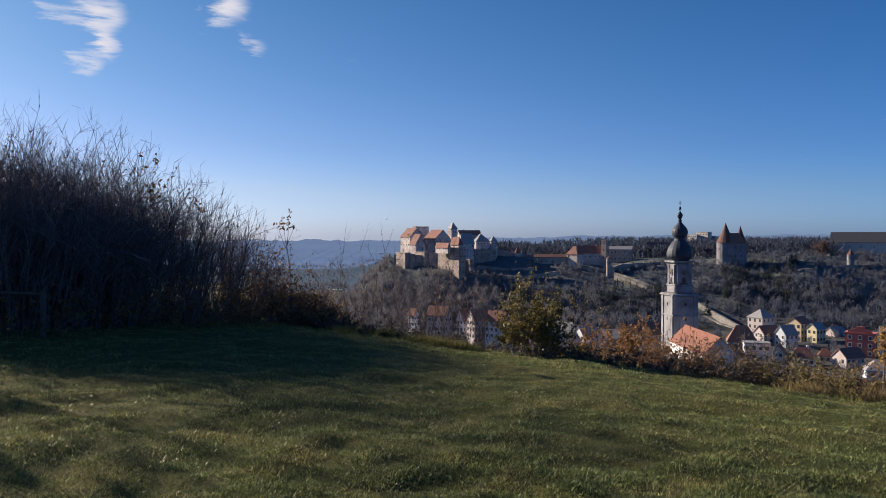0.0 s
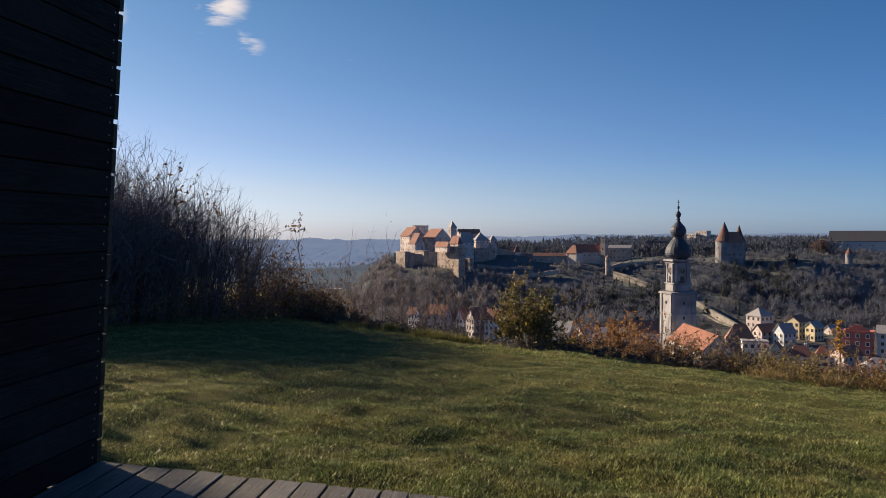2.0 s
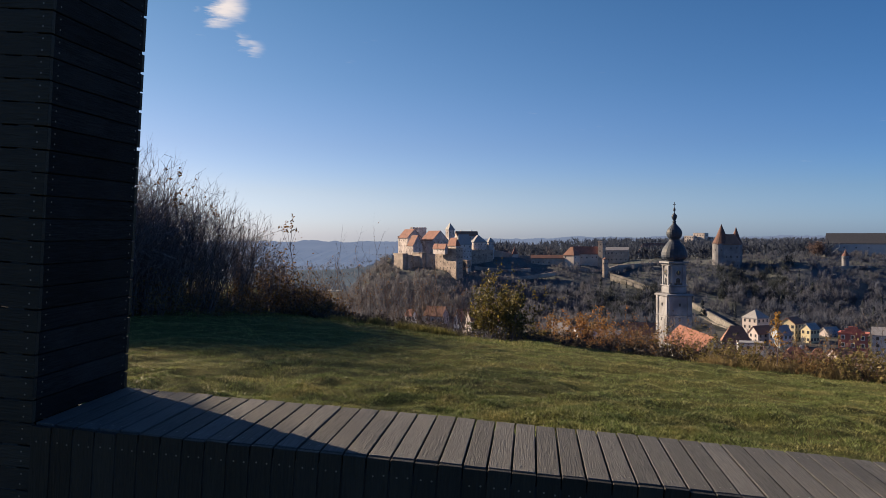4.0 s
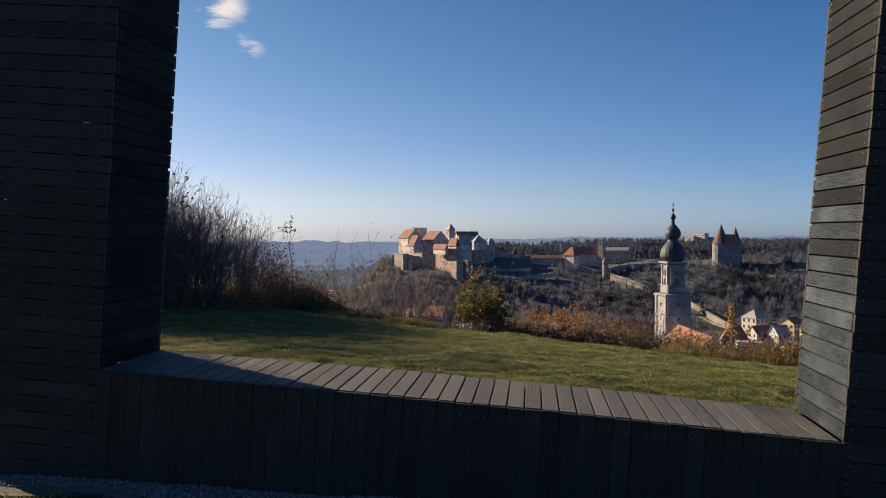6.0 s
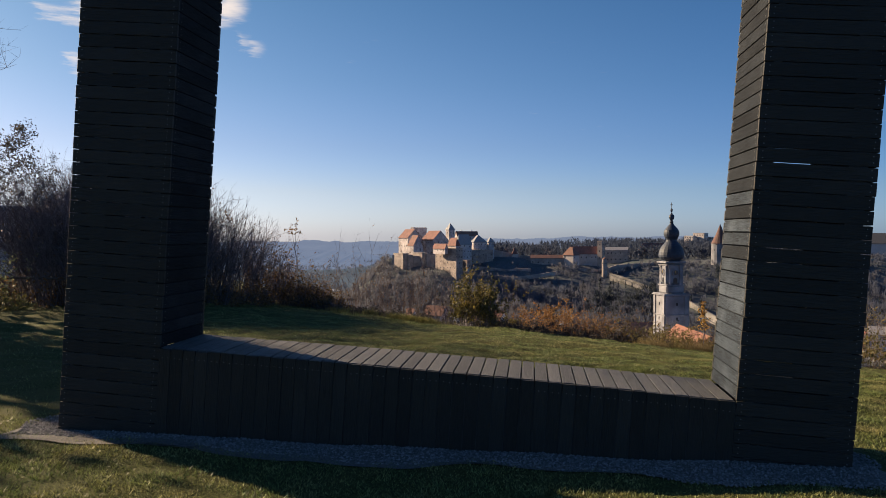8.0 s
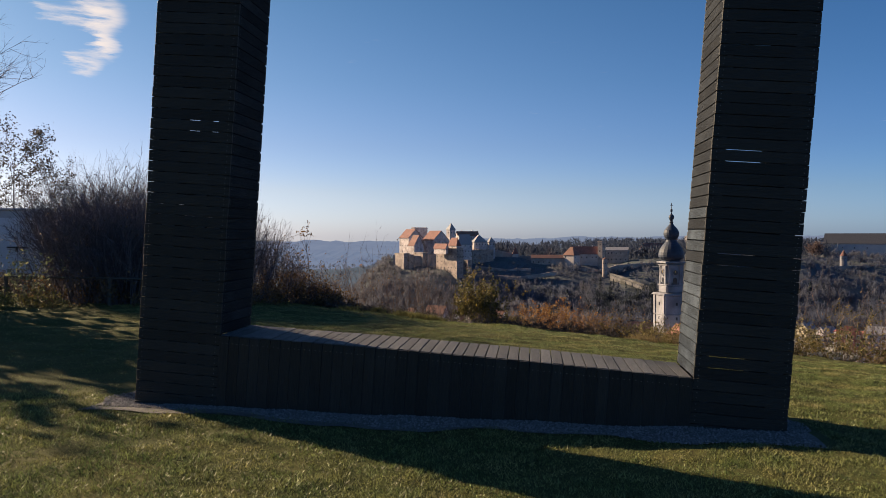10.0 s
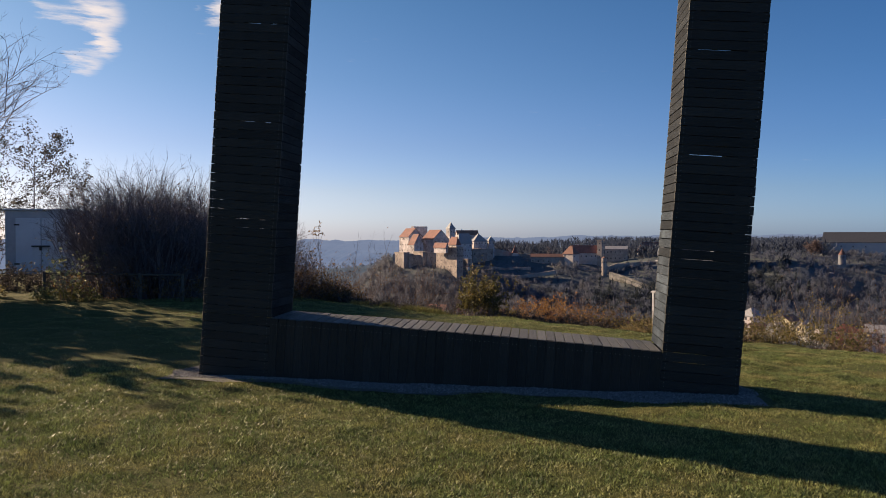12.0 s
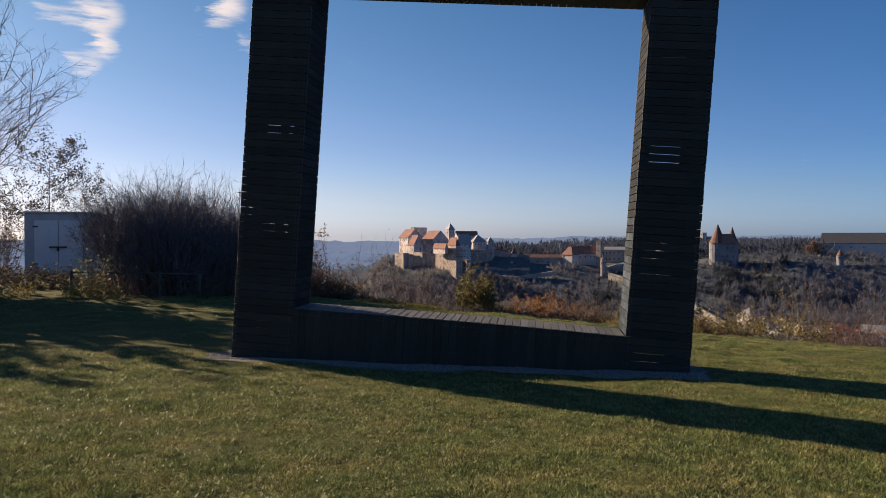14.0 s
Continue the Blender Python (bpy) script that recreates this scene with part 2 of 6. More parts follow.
M["amberleaf"] = surface("amber_autumn_leaf", (0.27, 0.14, 0.035), (0.42, 0.25, 0.065), 8, 0.65, 0, island=0.45, through=0.3)
# hillside woods: haze over the ridge is put into the bluish colour
M["wood_far"] = surface("hazed_bare_wood", (0.085, 0.106, 0.15), (0.132, 0.146, 0.188), 0.25, 0.95, 0, c3=(0.152, 0.148, 0.162), scale3=0.04, amount3=0.6, island=0.12, where="world", spec=0.02, through=0.5)
# lightened copy of the hillside woods, painting the brighter haze below the castle
M["scrub"] = surface("lightened_bare_scrub", (0.128, 0.138, 0.178), (0.185, 0.188, 0.212), 0.25, 0.95, 0, c3=(0.19, 0.178, 0.175), scale3=0.04, amount3=0.6, island=0.15, where="world", spec=0.02, through=0.5)
# plateau and valley woods: haze of the greater distance painted as blue
M["wood_haze"] = surface("hazed_plateau_wood", (0.06, 0.076, 0.108), (0.08, 0.095, 0.128), 0.05, 0.95, 0, island=0.08, where="world", spec=0.0, through=0.3)
M["wood_valley"] = surface("hazed_valley_wood", (0.13, 0.165, 0.225), (0.17, 0.2, 0.26), 0.05, 0.95, 0, island=0.2, where="world", spec=0.0, through=0.5)
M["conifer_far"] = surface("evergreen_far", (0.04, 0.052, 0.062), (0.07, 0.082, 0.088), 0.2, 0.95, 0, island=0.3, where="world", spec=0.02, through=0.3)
# conifers farther off, their colour blued and paled to paint haze
M["conifer_haze"] = surface("hazed_evergreen", (0.06, 0.08, 0.105), (0.085, 0.108, 0.135), 0.2, 0.95, 0, island=0.25, where="world", spec=0.0, through=0.4)
M["plaster"] = surface("pale_plaster", (0.41, 0.365, 0.345), (0.56, 0.5, 0.47), 0.35, 0.9, 0.1, c3=(0.27, 0.235, 0.225), scale3=0.16, amount3=0.75, where="world", gritty=0.7)
M["castlewall"] = surface("weathered_castle_plaster", (0.34, 0.3, 0.3), (0.62, 0.56, 0.555), 0.45, 0.9, 0.2, c3=(0.24, 0.21, 0.215), scale3=0.2, amount3=0.8, where="world", gritty=0.75, span=(0.36, 0.62))
M["stone"] = surface("tuff_stone", (0.27, 0.225, 0.205), (0.44, 0.38, 0.34), 0.6, 0.95, 0.5, c3=(0.2, 0.17, 0.165), scale3=0.22, amount3=0.75, where="world", gritty=0.7)
M["greystone"] = surface("grey_wall_stone", (0.15, 0.16, 0.185), (0.24, 0.24, 0.265), 0.6, 0.95, 0.4, c3=(0.12, 0.12, 0.135), scale3=0.22, amount3=0.7, where="world", gritty=0.7)
M["stairstone"] = surface("mottled_stair_masonry", (0.12, 0.118, 0.12), (0.25, 0.24, 0.235), 0.8, 0.95, 0.6, c3=(0.078, 0.08, 0.072), scale3=0.16, amount3=0.85, where="world", gritty=0.75, span=(0.36, 0.64))
M["oldstone"] = surface("old_brown_masonry", (0.22, 0.18, 0.165), (0.42, 0.35, 0.31), 0.9, 0.95, 0.6, c3=(0.15, 0.125, 0.12), scale3=0.3, amount3=0.8, where="world", gritty=0.75, span=(0.36, 0.64))
M["white"] = surface("white_render", (0.52, 0.53, 0.56), (0.66, 0.66, 0.67), 0.4, 0.9, 0.05, c3=(0.4, 0.4, 0.41), scale3=0.15, amount3=0.5, where="world")
M["yellow"] = surface("yellow_render", (0.48, 0.42, 0.28), (0.58, 0.51, 0.35), 0.4, 0.9, 0.05, where="world")
M["red"] = surface("red_render", (0.4, 0.13, 0.11), (0.5, 0.165, 0.135), 0.4, 0.9, 0.05, c3=(0.33, 0.11, 0.1), scale3=0.2, where="world")
M["lilac"] = surface("grey_lilac_render", (0.4, 0.36, 0.37), (0.5, 0.45, 0.45), 0.4, 0.9, 0.05, where="world")
M["bluewall"] = surface("pale_blue_render", (0.42, 0.48, 0.55), (0.5, 0.56, 0.63), 0.4, 0.9, 0.05, where="world")
M["tile"] = surface("red_clay_tile", (0.165, 0.073, 0.062), (0.275, 0.13, 0.112), 1.6, 0.85, 0.4, (1, 1, 3), (0.14, 0.072, 0.06), 0.35, 0.8, where="world")
M["oldtile"] = surface("brown_clay_tile", (0.17, 0.09, 0.075), (0.28, 0.145, 0.11), 1.2, 0.85, 0.3, (1, 1, 3), (0.14, 0.085, 0.075), 0.2, 0.6, where="world")
M["conetile"] = surface("weathered_brown_cone_tile", (0.095, 0.05, 0.045), (0.165, 0.09, 0.08), 1.2, 0.85, 0.3, (1, 1, 3), (0.075, 0.055, 0.055), 0.25, 0.7, where="world")
M["nave_tile"] = surface("orange_clay_tile", (0.17, 0.072, 0.056), (0.27, 0.122, 0.092), 1.6, 0.85, 0.4, (1, 1, 3), (0.19, 0.085, 0.06), 0.4, 0.7, where="world")
# slate lightened and blued, so that haze over the roofs is painted in
M["slate"] = surface("hazed_slate_roof", (0.19, 0.195, 0.215), (0.3, 0.3, 0.315), 1.2, 0.7, 0.3, (1, 1, 3), where="world")
M["shingle"] = surface("dark_grey_shingle", (0.024, 0.029, 0.042), (0.046, 0.053, 0.07), 1.2, 0.8, 0.3, (1, 1, 3), where="world")
M["copper"] = surface("patinated_copper", (0.02, 0.031, 0.054), (0.04, 0.056, 0.086), 0.8, 0.6, 0.2, (1, 1, 3), c3=(0.02, 0.027, 0.035), scale3=0.4, amount3=0.6, where="world")
M["gold"] = surface("gilt", (0.5, 0.35, 0.1), (0.6, 0.42, 0.14), 4, 0.35, 0, metal=0.9)
M["window"] = surface("dark_window", (0.045, 0.048, 0.058), (0.07, 0.075, 0.09), 1, 0.2, 0, spec=0.5)
M["framing"] = surface("white_window_surround", (0.6, 0.58, 0.55), (0.7, 0.68, 0.65), 1, 0.8, 0)
# far ridges: blue haze is painted into a glowing colour
M["hills"] = surface("glowing_haze_hills", (0.06, 0.092, 0.165), (0.072, 0.108, 0.185), 0.01, 1, 0, where="world", spec=0, glow=1.0)
M["tower"] = surface("weathered_tower_plaster", (0.19, 0.195, 0.222), (0.35, 0.355, 0.383), 0.5, 0.9, 0.2, c3=(0.108, 0.106, 0.12), scale3=0.25, amount3=0.75, where="world", gritty=0.7)
M["shed"] = surface("pale_grey_sheet_metal", (0.36, 0.38, 0.41), (0.44, 0.46, 0.49), 3, 0.5, 0.1, c3=(0.5, 0.52, 0.54), scale3=1.5, amount3=0.4)
M["shed_door"] = surface("white_painted_door", (0.6, 0.64, 0.68), (0.68, 0.71, 0.75), 3, 0.5, 0.1, c3=(0.5, 0.52, 0.54), scale3=1.5, amount3=0.4)
M["rail"] = surface("weathered_rail_wood", (0.05, 0.046, 0.042), (0.1, 0.092, 0.08), 8, 0.85, 0.3, (12, 12, 1))

# ---- tools for building ----


def mesh_of(name, verts, faces, material=None):
    me = bpy.data.meshes.new(name)
    me.from_pydata([tuple(v) for v in verts], [], faces)
    if material:
        me.materials.append(material)
    me.update()
    return me


def part(name, bm, material, parent=None, label=""):
    """A bmesh, or a mesh, as one object under a thing or a part."""
    if isinstance(bm, bmesh.types.BMesh):
        me = bpy.data.meshes.new(name)
        bm.to_mesh(me)
        bm.free()
    else:
        me = bm
    if material and not me.materials:
        me.materials.append(material)
    ob = new(name, me)
    if parent:
        ob.parent = parent
    return tagged(ob, label)


def thing(name, m, label, category, group="", kind=""):
    ob = new(name)
    ob.matrix_world = m
    return tagged(ob, label, category, group, kind)


def block(bm, x0, x1, y0, y1, z0, z1, bevel=0.0):
    r = bmesh.ops.create_cube(bm, size=1, matrix=Matrix.Translation(((x0 + x1) / 2, (y0 + y1) / 2, (z0 + z1) / 2)) @ Matrix.Diagonal((x1 - x0, y1 - y0, z1 - z0, 1)))
    if bevel:
        es = list({e for v in r["verts"] for e in v.link_edges})
        bmesh.ops.bevel(bm, geom=es, offset=bevel, segments=1, affect="EDGES")
    return bm


def box(x0, x1, y0, y1, z0, z1, bevel=0.0):
    return block(bmesh.new(), x0, x1, y0, y1, z0, z1, bevel)


def turned(profile, sides=16, cap=True):
    """A turned body from (radius, height) pairs."""
    bm = bmesh.new()
    rings = []
    for r, z in profile:
        rings.append([bm.verts.new((max(r, 0.001) * math.cos(2 * math.pi * (i + 0.5) / sides), max(r, 0.001) * math.sin(2 * math.pi * (i + 0.5) / sides), z)) for i in range(sides)])
    for a, b in zip(rings, rings[1:]):
        for i in range(sides):
            bm.faces.new((a[i], a[(i + 1) % sides], b[(i + 1) % sides], b[i]))
    if cap:
        bm.faces.new(rings[0][::-1]); bm.faces.new(rings[-1])
    return bm


def sticks(name, segs, material, sides=3, thin=0.0045):
    """Tapered twigs as one mesh; the thinnest are flat slivers. segs: rows of x0 y0 z0 x1 y1 z1 r0 r1."""
    s = np.asarray(segs, float).reshape(-1, 8)
    a, b = s[:, :3], s[:, 3:6]
    d = b - a
    d /= np.linalg.norm(d, axis=1, keepdims=True) + 1e-9
    ref = np.where(np.abs(d[:, 2:3]) > 0.9, np.array([[1.0, 0, 0]]), np.array([[0, 0, 1.0]]))
    u = np.cross(d, ref); u /= np.linalg.norm(u, axis=1, keepdims=True) + 1e-9
    w = np.cross(d, u)
    fine = s[:, 6] < thin if sides == 3 else np.zeros(len(s), bool)
    verts, quads, base = [], [], 0
    for pick, n in ((~fine, sides), (fine, 2)):
        k = int(pick.sum())
        if not k:
            continue
        turn = np.arange(k)[:, None] * 2.4 if n == 2 else 0.0
        rings = []
        for p, r in ((a[pick], s[pick, 6:7]), (b[pick], s[pick, 7:8])):
            for j in range(n):
                t = 2 * math.pi * j / n + turn
                rings.append(p + r * (np.cos(t) * u[pick] + np.sin(t) * w[pick]))
        verts.append(np.stack(rings, 1).reshape(-1, 3))
        o = base + np.arange(k)[:, None] * 2 * n
        quads += [o + np.array([[0, 1, 3, 2]])] if n == 2 else [o + np.array([[j, (j + 1) % n, n + (j + 1) % n, n + j]]) for j in range(n)]
        base += k * 2 * n
    return raw_mesh(name, np.concatenate(verts), np.concatenate(quads), 4, material)


def raw_mesh(name, v, faces, corners, material):
    me = bpy.data.meshes.new(name)
    me.vertices.add(len(v)); me.vertices.foreach_set("co", np.ascontiguousarray(v, dtype=np.float32).ravel())
    nf = len(faces)
    me.loops.add(nf * corners); me.loops.foreach_set("vertex_index", np.ascontiguousarray(faces, dtype=np.int32).ravel())
    me.polygons.add(nf); me.polygons.foreach_set("loop_start", np.arange(0, nf * corners, corners, dtype=np.int32))
    me.update(calc_edges=True)
    if material:
        me.materials.append(material)
    return me


def flakes(name, pts, size, material, rng, flat=0.0):
    """Leaves: small folded diamonds at the points, turned at random."""
    p = np.asarray(pts, float).reshape(-1, 3)
    n = len(p)
    d = rng.normal(size=(n, 3)); d[:, 2] *= 1 - flat; d /= np.linalg.norm(d, axis=1, keepdims=True) + 1e-9
    e = rng.normal(size=(n, 3)); e -= d * (d * e).sum(1, keepdims=True); e /= np.linalg.norm(e, axis=1, keepdims=True) + 1e-9
    f = np.cross(d, e)
    s = size * rng.uniform(0.5, 1.4, (n, 1))
    v = np.stack([p - d * s, p + e * s * 0.5 + f * s * 0.15, p + d * s, p - e * s * 0.5 + f * s * 0.15], 1).reshape(-1, 3)
    q = np.arange(n)[:, None] * 4
    return raw_mesh(name, v, np.concatenate([q + [[0, 1, 2]], q + [[0, 2, 3]]]), 3, material)


def branch(rng, out, tips, p, d, length, r, levels, kids, bend=0.25, up=0.15, steps=3, spread=0.7, shrink=0.6):
    """One stem with its side shoots, appended to out; the ends go to tips."""
    q = np.array(p, float); d = np.array(d, float)
    pts = [q.copy()]
    for i in range(steps):
        d = d + rng.normal(0, bend, 3) / steps + np.array([0, 0, up / steps])
        d /= np.linalg.norm(d)
        q2 = q + d * length / steps
        ra, rb = r * (1 - 0.8 * i / steps), r * (1 - 0.8 * (i + 1) / steps)
        out.append((*q, *q2, ra, rb))
        q = q2
        pts.append(q.copy())
    tips.append(q.copy())
    if levels > 0:
        for k in range(kids):
            t = rng.uniform(0.3, 1.0) * steps
            i = min(int(t), steps - 1)
            b = pts[i] + (pts[i + 1] - pts[i]) * (t - i)
            e = d + rng.normal(0, spread, 3)
            e /= np.linalg.norm(e)
            branch(rng, out, tips, b, e, length * shrink * rng.uniform(0.6, 1.1), r * 0.5, levels - 1, max(2, int(kids * 0.8)), bend, up, max(2, steps - 1), spread, shrink)


# ---- the ground ----
VIEW = pose(-0.62, -0.69, 0, 0, 0, 6.95)   # the frame of the valley: u across, v away


def town(u, v, z=0.0, turn=0.0):
    return VIEW @ pose(u, v, z, 0, 0, turn)


EDGE_X = (-60, -9.5, -8.5, -6.5, -4.5, -2, 1.4, 3.3, 5, 6.5, 9, 14, 30, 80)
EDGE_Y = (60, 30, 17.5, 17.5, 17.5, 14.6, 14.2, 12.6, 11.4, 9.8, 8.6, 6.5, 0, -20)


def value_noise(x, y, seed):
    """Smooth noise of unit cells, between -1 and 1."""
    i, j = np.floor(x), np.floor(y)
    fx, fy = x - i, y - j
    fx, fy = fx * fx * (3 - 2 * fx), fy * fy * (3 - 2 * fy)

    def corner(a, b):
        h = np.sin(a * 127.1 + b * 311.7 + seed * 74.7) * 43758.5453
        return h - np.floor(h)

    low = corner(i, j) * (1 - fx) + corner(i + 1, j) * fx
    high = corner(i, j + 1) * (1 - fx) + corner(i + 1, j + 1) * fx
    return 2 * (low * (1 - fy) + high * fy) - 1


def turf(x, y):
    """The small lumps of the lawn."""
    return 0.013 * value_noise(x * 1.3 + 0.4 * y, y * 1.6, 1) + 0.011 * value_noise(x * 2.9, y * 3.4 - x, 2) + 0.006 * value_noise(x * 5.3 + y, y * 5.9, 3)


def lawn_height(x, y):
    ahead = np.maximum(y - 1.0, 0)
    z = -0.0046 * ahead ** 2 - 0.012 * x * np.clip(1 - y / 40, 0, 1) - 0.008 * np.maximum(x, 0) * np.clip(ahead, 0, 15)
    left = np.clip((-x - 1) / 8, 0, 1)
    z = z * (1 - 0.75 * left) + 0.10 * left + 0.36 * smooth(-12.5, -16, x) * smooth(12, 17, y)
    return np.maximum(z, -2.2) + 0.025 * np.sin(x * 0.9 + 1) * np.sin(y * 0.7) + turf(x, y) * (0.75 + 2.0 * smooth(0, 4, y))


def smooth(a, b, x):
    t = np.clip((x - a) / (b - a), 0, 1)
    return t * t * (3 - 2 * t)


FLOOR = -45.0


def ground_height(x, y):
    x, y = np.asarray(x, float), np.asarray(y, float)
    inv = VIEW.inverted()
    u = inv[0][0] * x + inv[0][1] * y + inv[0][3]
    v = inv[1][0] * x + inv[1][1] * y + inv[1][3]
    near = lawn_height(x, y)
    s = np.maximum(y - np.interp(x, EDGE_X, EDGE_Y), 0)
    drop = 0.5 * s * s / (s + 3.0)
    z = np.maximum(near - drop, FLOOR)
    # the castle ridge across the valley
    end = smooth(-78, -34, u + (v - 500) * 0.1 - 0.45 * np.maximum(v - 505, 0))
    top = -13 - 2.0 * smooth(40, 70, u) - 3 * np.exp(-((u - 110) / 22) ** 2) + 2.5 * smooth(185, 230, u)
    foot = 372 + 10 * np.sin(u * 0.03)
    ridge = FLOOR + (top - FLOOR) * smooth(foot, 528, v) * end
    ridge = ridge + (noise_field(u, v)) * 1.2 * end * smooth(foot, foot + 30, v)
    ridge = ridge + 6.5 * np.exp(-((u - 5) / 15) ** 2 - ((v - 462) / 15) ** 2)
    ridge = ridge + 5.5 * np.exp(-((u - 236) / 17) ** 2 - ((v - 470) / 24) ** 2) - 5 * np.exp(-((u - 200) / 15) ** 2 - ((v - 462) / 20) ** 2)
    z = np.where(v > 200, np.maximum(z, ridge), z)
    # far plain and its rise
    rise = smooth(1100, 3000, v) * (8 + 6 * np.sin(u * 0.004 + 1) + 4 * np.sin(u * 0.011))
    z = np.where(v > 700, np.maximum(z, FLOOR + rise), z)
    back = smooth(60, 400, np.hypot(u, v)) * smooth(0.3, -0.2, v / (np.hypot(u, v) + 1e-6))
    return z + 6 * back


def noise_field(u, v):
    return np.sin(u * 0.13 + 2 * np.sin(v * 0.05)) * np.sin(v * 0.11 + 1.3) + 0.6 * np.sin(u * 0.31) * np.sin(v * 0.27 + 2)


def ground_at(x, y):
    return float(ground_height(x, y))


def build_ground():
    radii = np.concatenate([[0.0], np.linspace(0.6, 3.6, 12), np.linspace(4.0, 28, 236), np.linspace(28.4, 38, 26), np.geomspace(39.5, 210, 28), np.linspace(222, 572, 60), np.geomspace(592, 4600, 26)])
    ang = np.concatenate([np.radians(np.linspace(-46, 46, 230)), np.radians(np.linspace(49, 311, 60))])
    c = VIEW.to_3x3()
    uu = radii[:, None] * np.sin(ang)[None]
    vv = radii[:, None] * np.cos(ang)[None]
    x = 1.0 + c[0][0] * uu + c[0][1] * vv
    y = -10.6 + c[1][0] * uu + c[1][1] * vv
    z = ground_height(x, y)
    n, k = uu.shape
    v = np.stack([x, y, z], -1).reshape(-1, 3)
    i, j = np.meshgrid(np.arange(n - 1), np.arange(k), indexing="ij")
    a = i * k + j
    b = i * k + (j + 1) % k
    q = np.stack([b, a, a + k, b + k], -1).reshape(-1, 4)
    me = raw_mesh("ground", v, q, 4, None)
    for key in ("lawn", "slope", "townground", "hillside", "fields"):
        me.materials.append(M[key])
    mid = v[q].mean(1)
    inv = np.array(VIEW.inverted())
    fu, fv = mid @ inv[0, :3] + inv[0, 3], mid @ inv[1, :3] + inv[1, 3]
    beyond = mid[:, 1] - np.interp(mid[:, 0], EDGE_X, EDGE_Y)
    slot = np.zeros(len(q), dtype=np.int32)
    slot[beyond > 0.3] = 1
    slot[fv > 95] = 2
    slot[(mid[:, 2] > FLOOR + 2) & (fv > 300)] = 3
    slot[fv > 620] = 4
    me.polygons.foreach_set("material_index", slot)
    me.polygons.foreach_set("use_smooth", np.ones(len(q), dtype=bool))
    return tagged(new("ground", me), "mown green lawn falling away to a wooded valley", "ground", kind="structure")


ground = build_ground()

# ---- the giant wooden picture frame ----
OPEN_W, OPEN_H, BEAM, DEPTH = 4.5, 4.467, 0.835, 0.80
FRAME = pose(-2.203, -0.004, 0.751, 0.50, 4.02, -0.04)   # the near left corner of its seat


def board_mesh(x0, x1, y0, y1, z0, z1, material):
    """A board with its length along x and softened edges."""
    me = bpy.data.meshes.new("board")
    bm = box(x0, x1, y0, y1, z0, z1, 0.002)
    bm.to_mesh(me)
    bm.free()
    me.materials.append(material)
    return me


PITCH_V, PITCH_H = OPEN_H / 43, 0.1043
JOINTS = [0.0] + [4.378 - PITCH_H * (41 - k) for k in range(42)] + [OPEN_W]


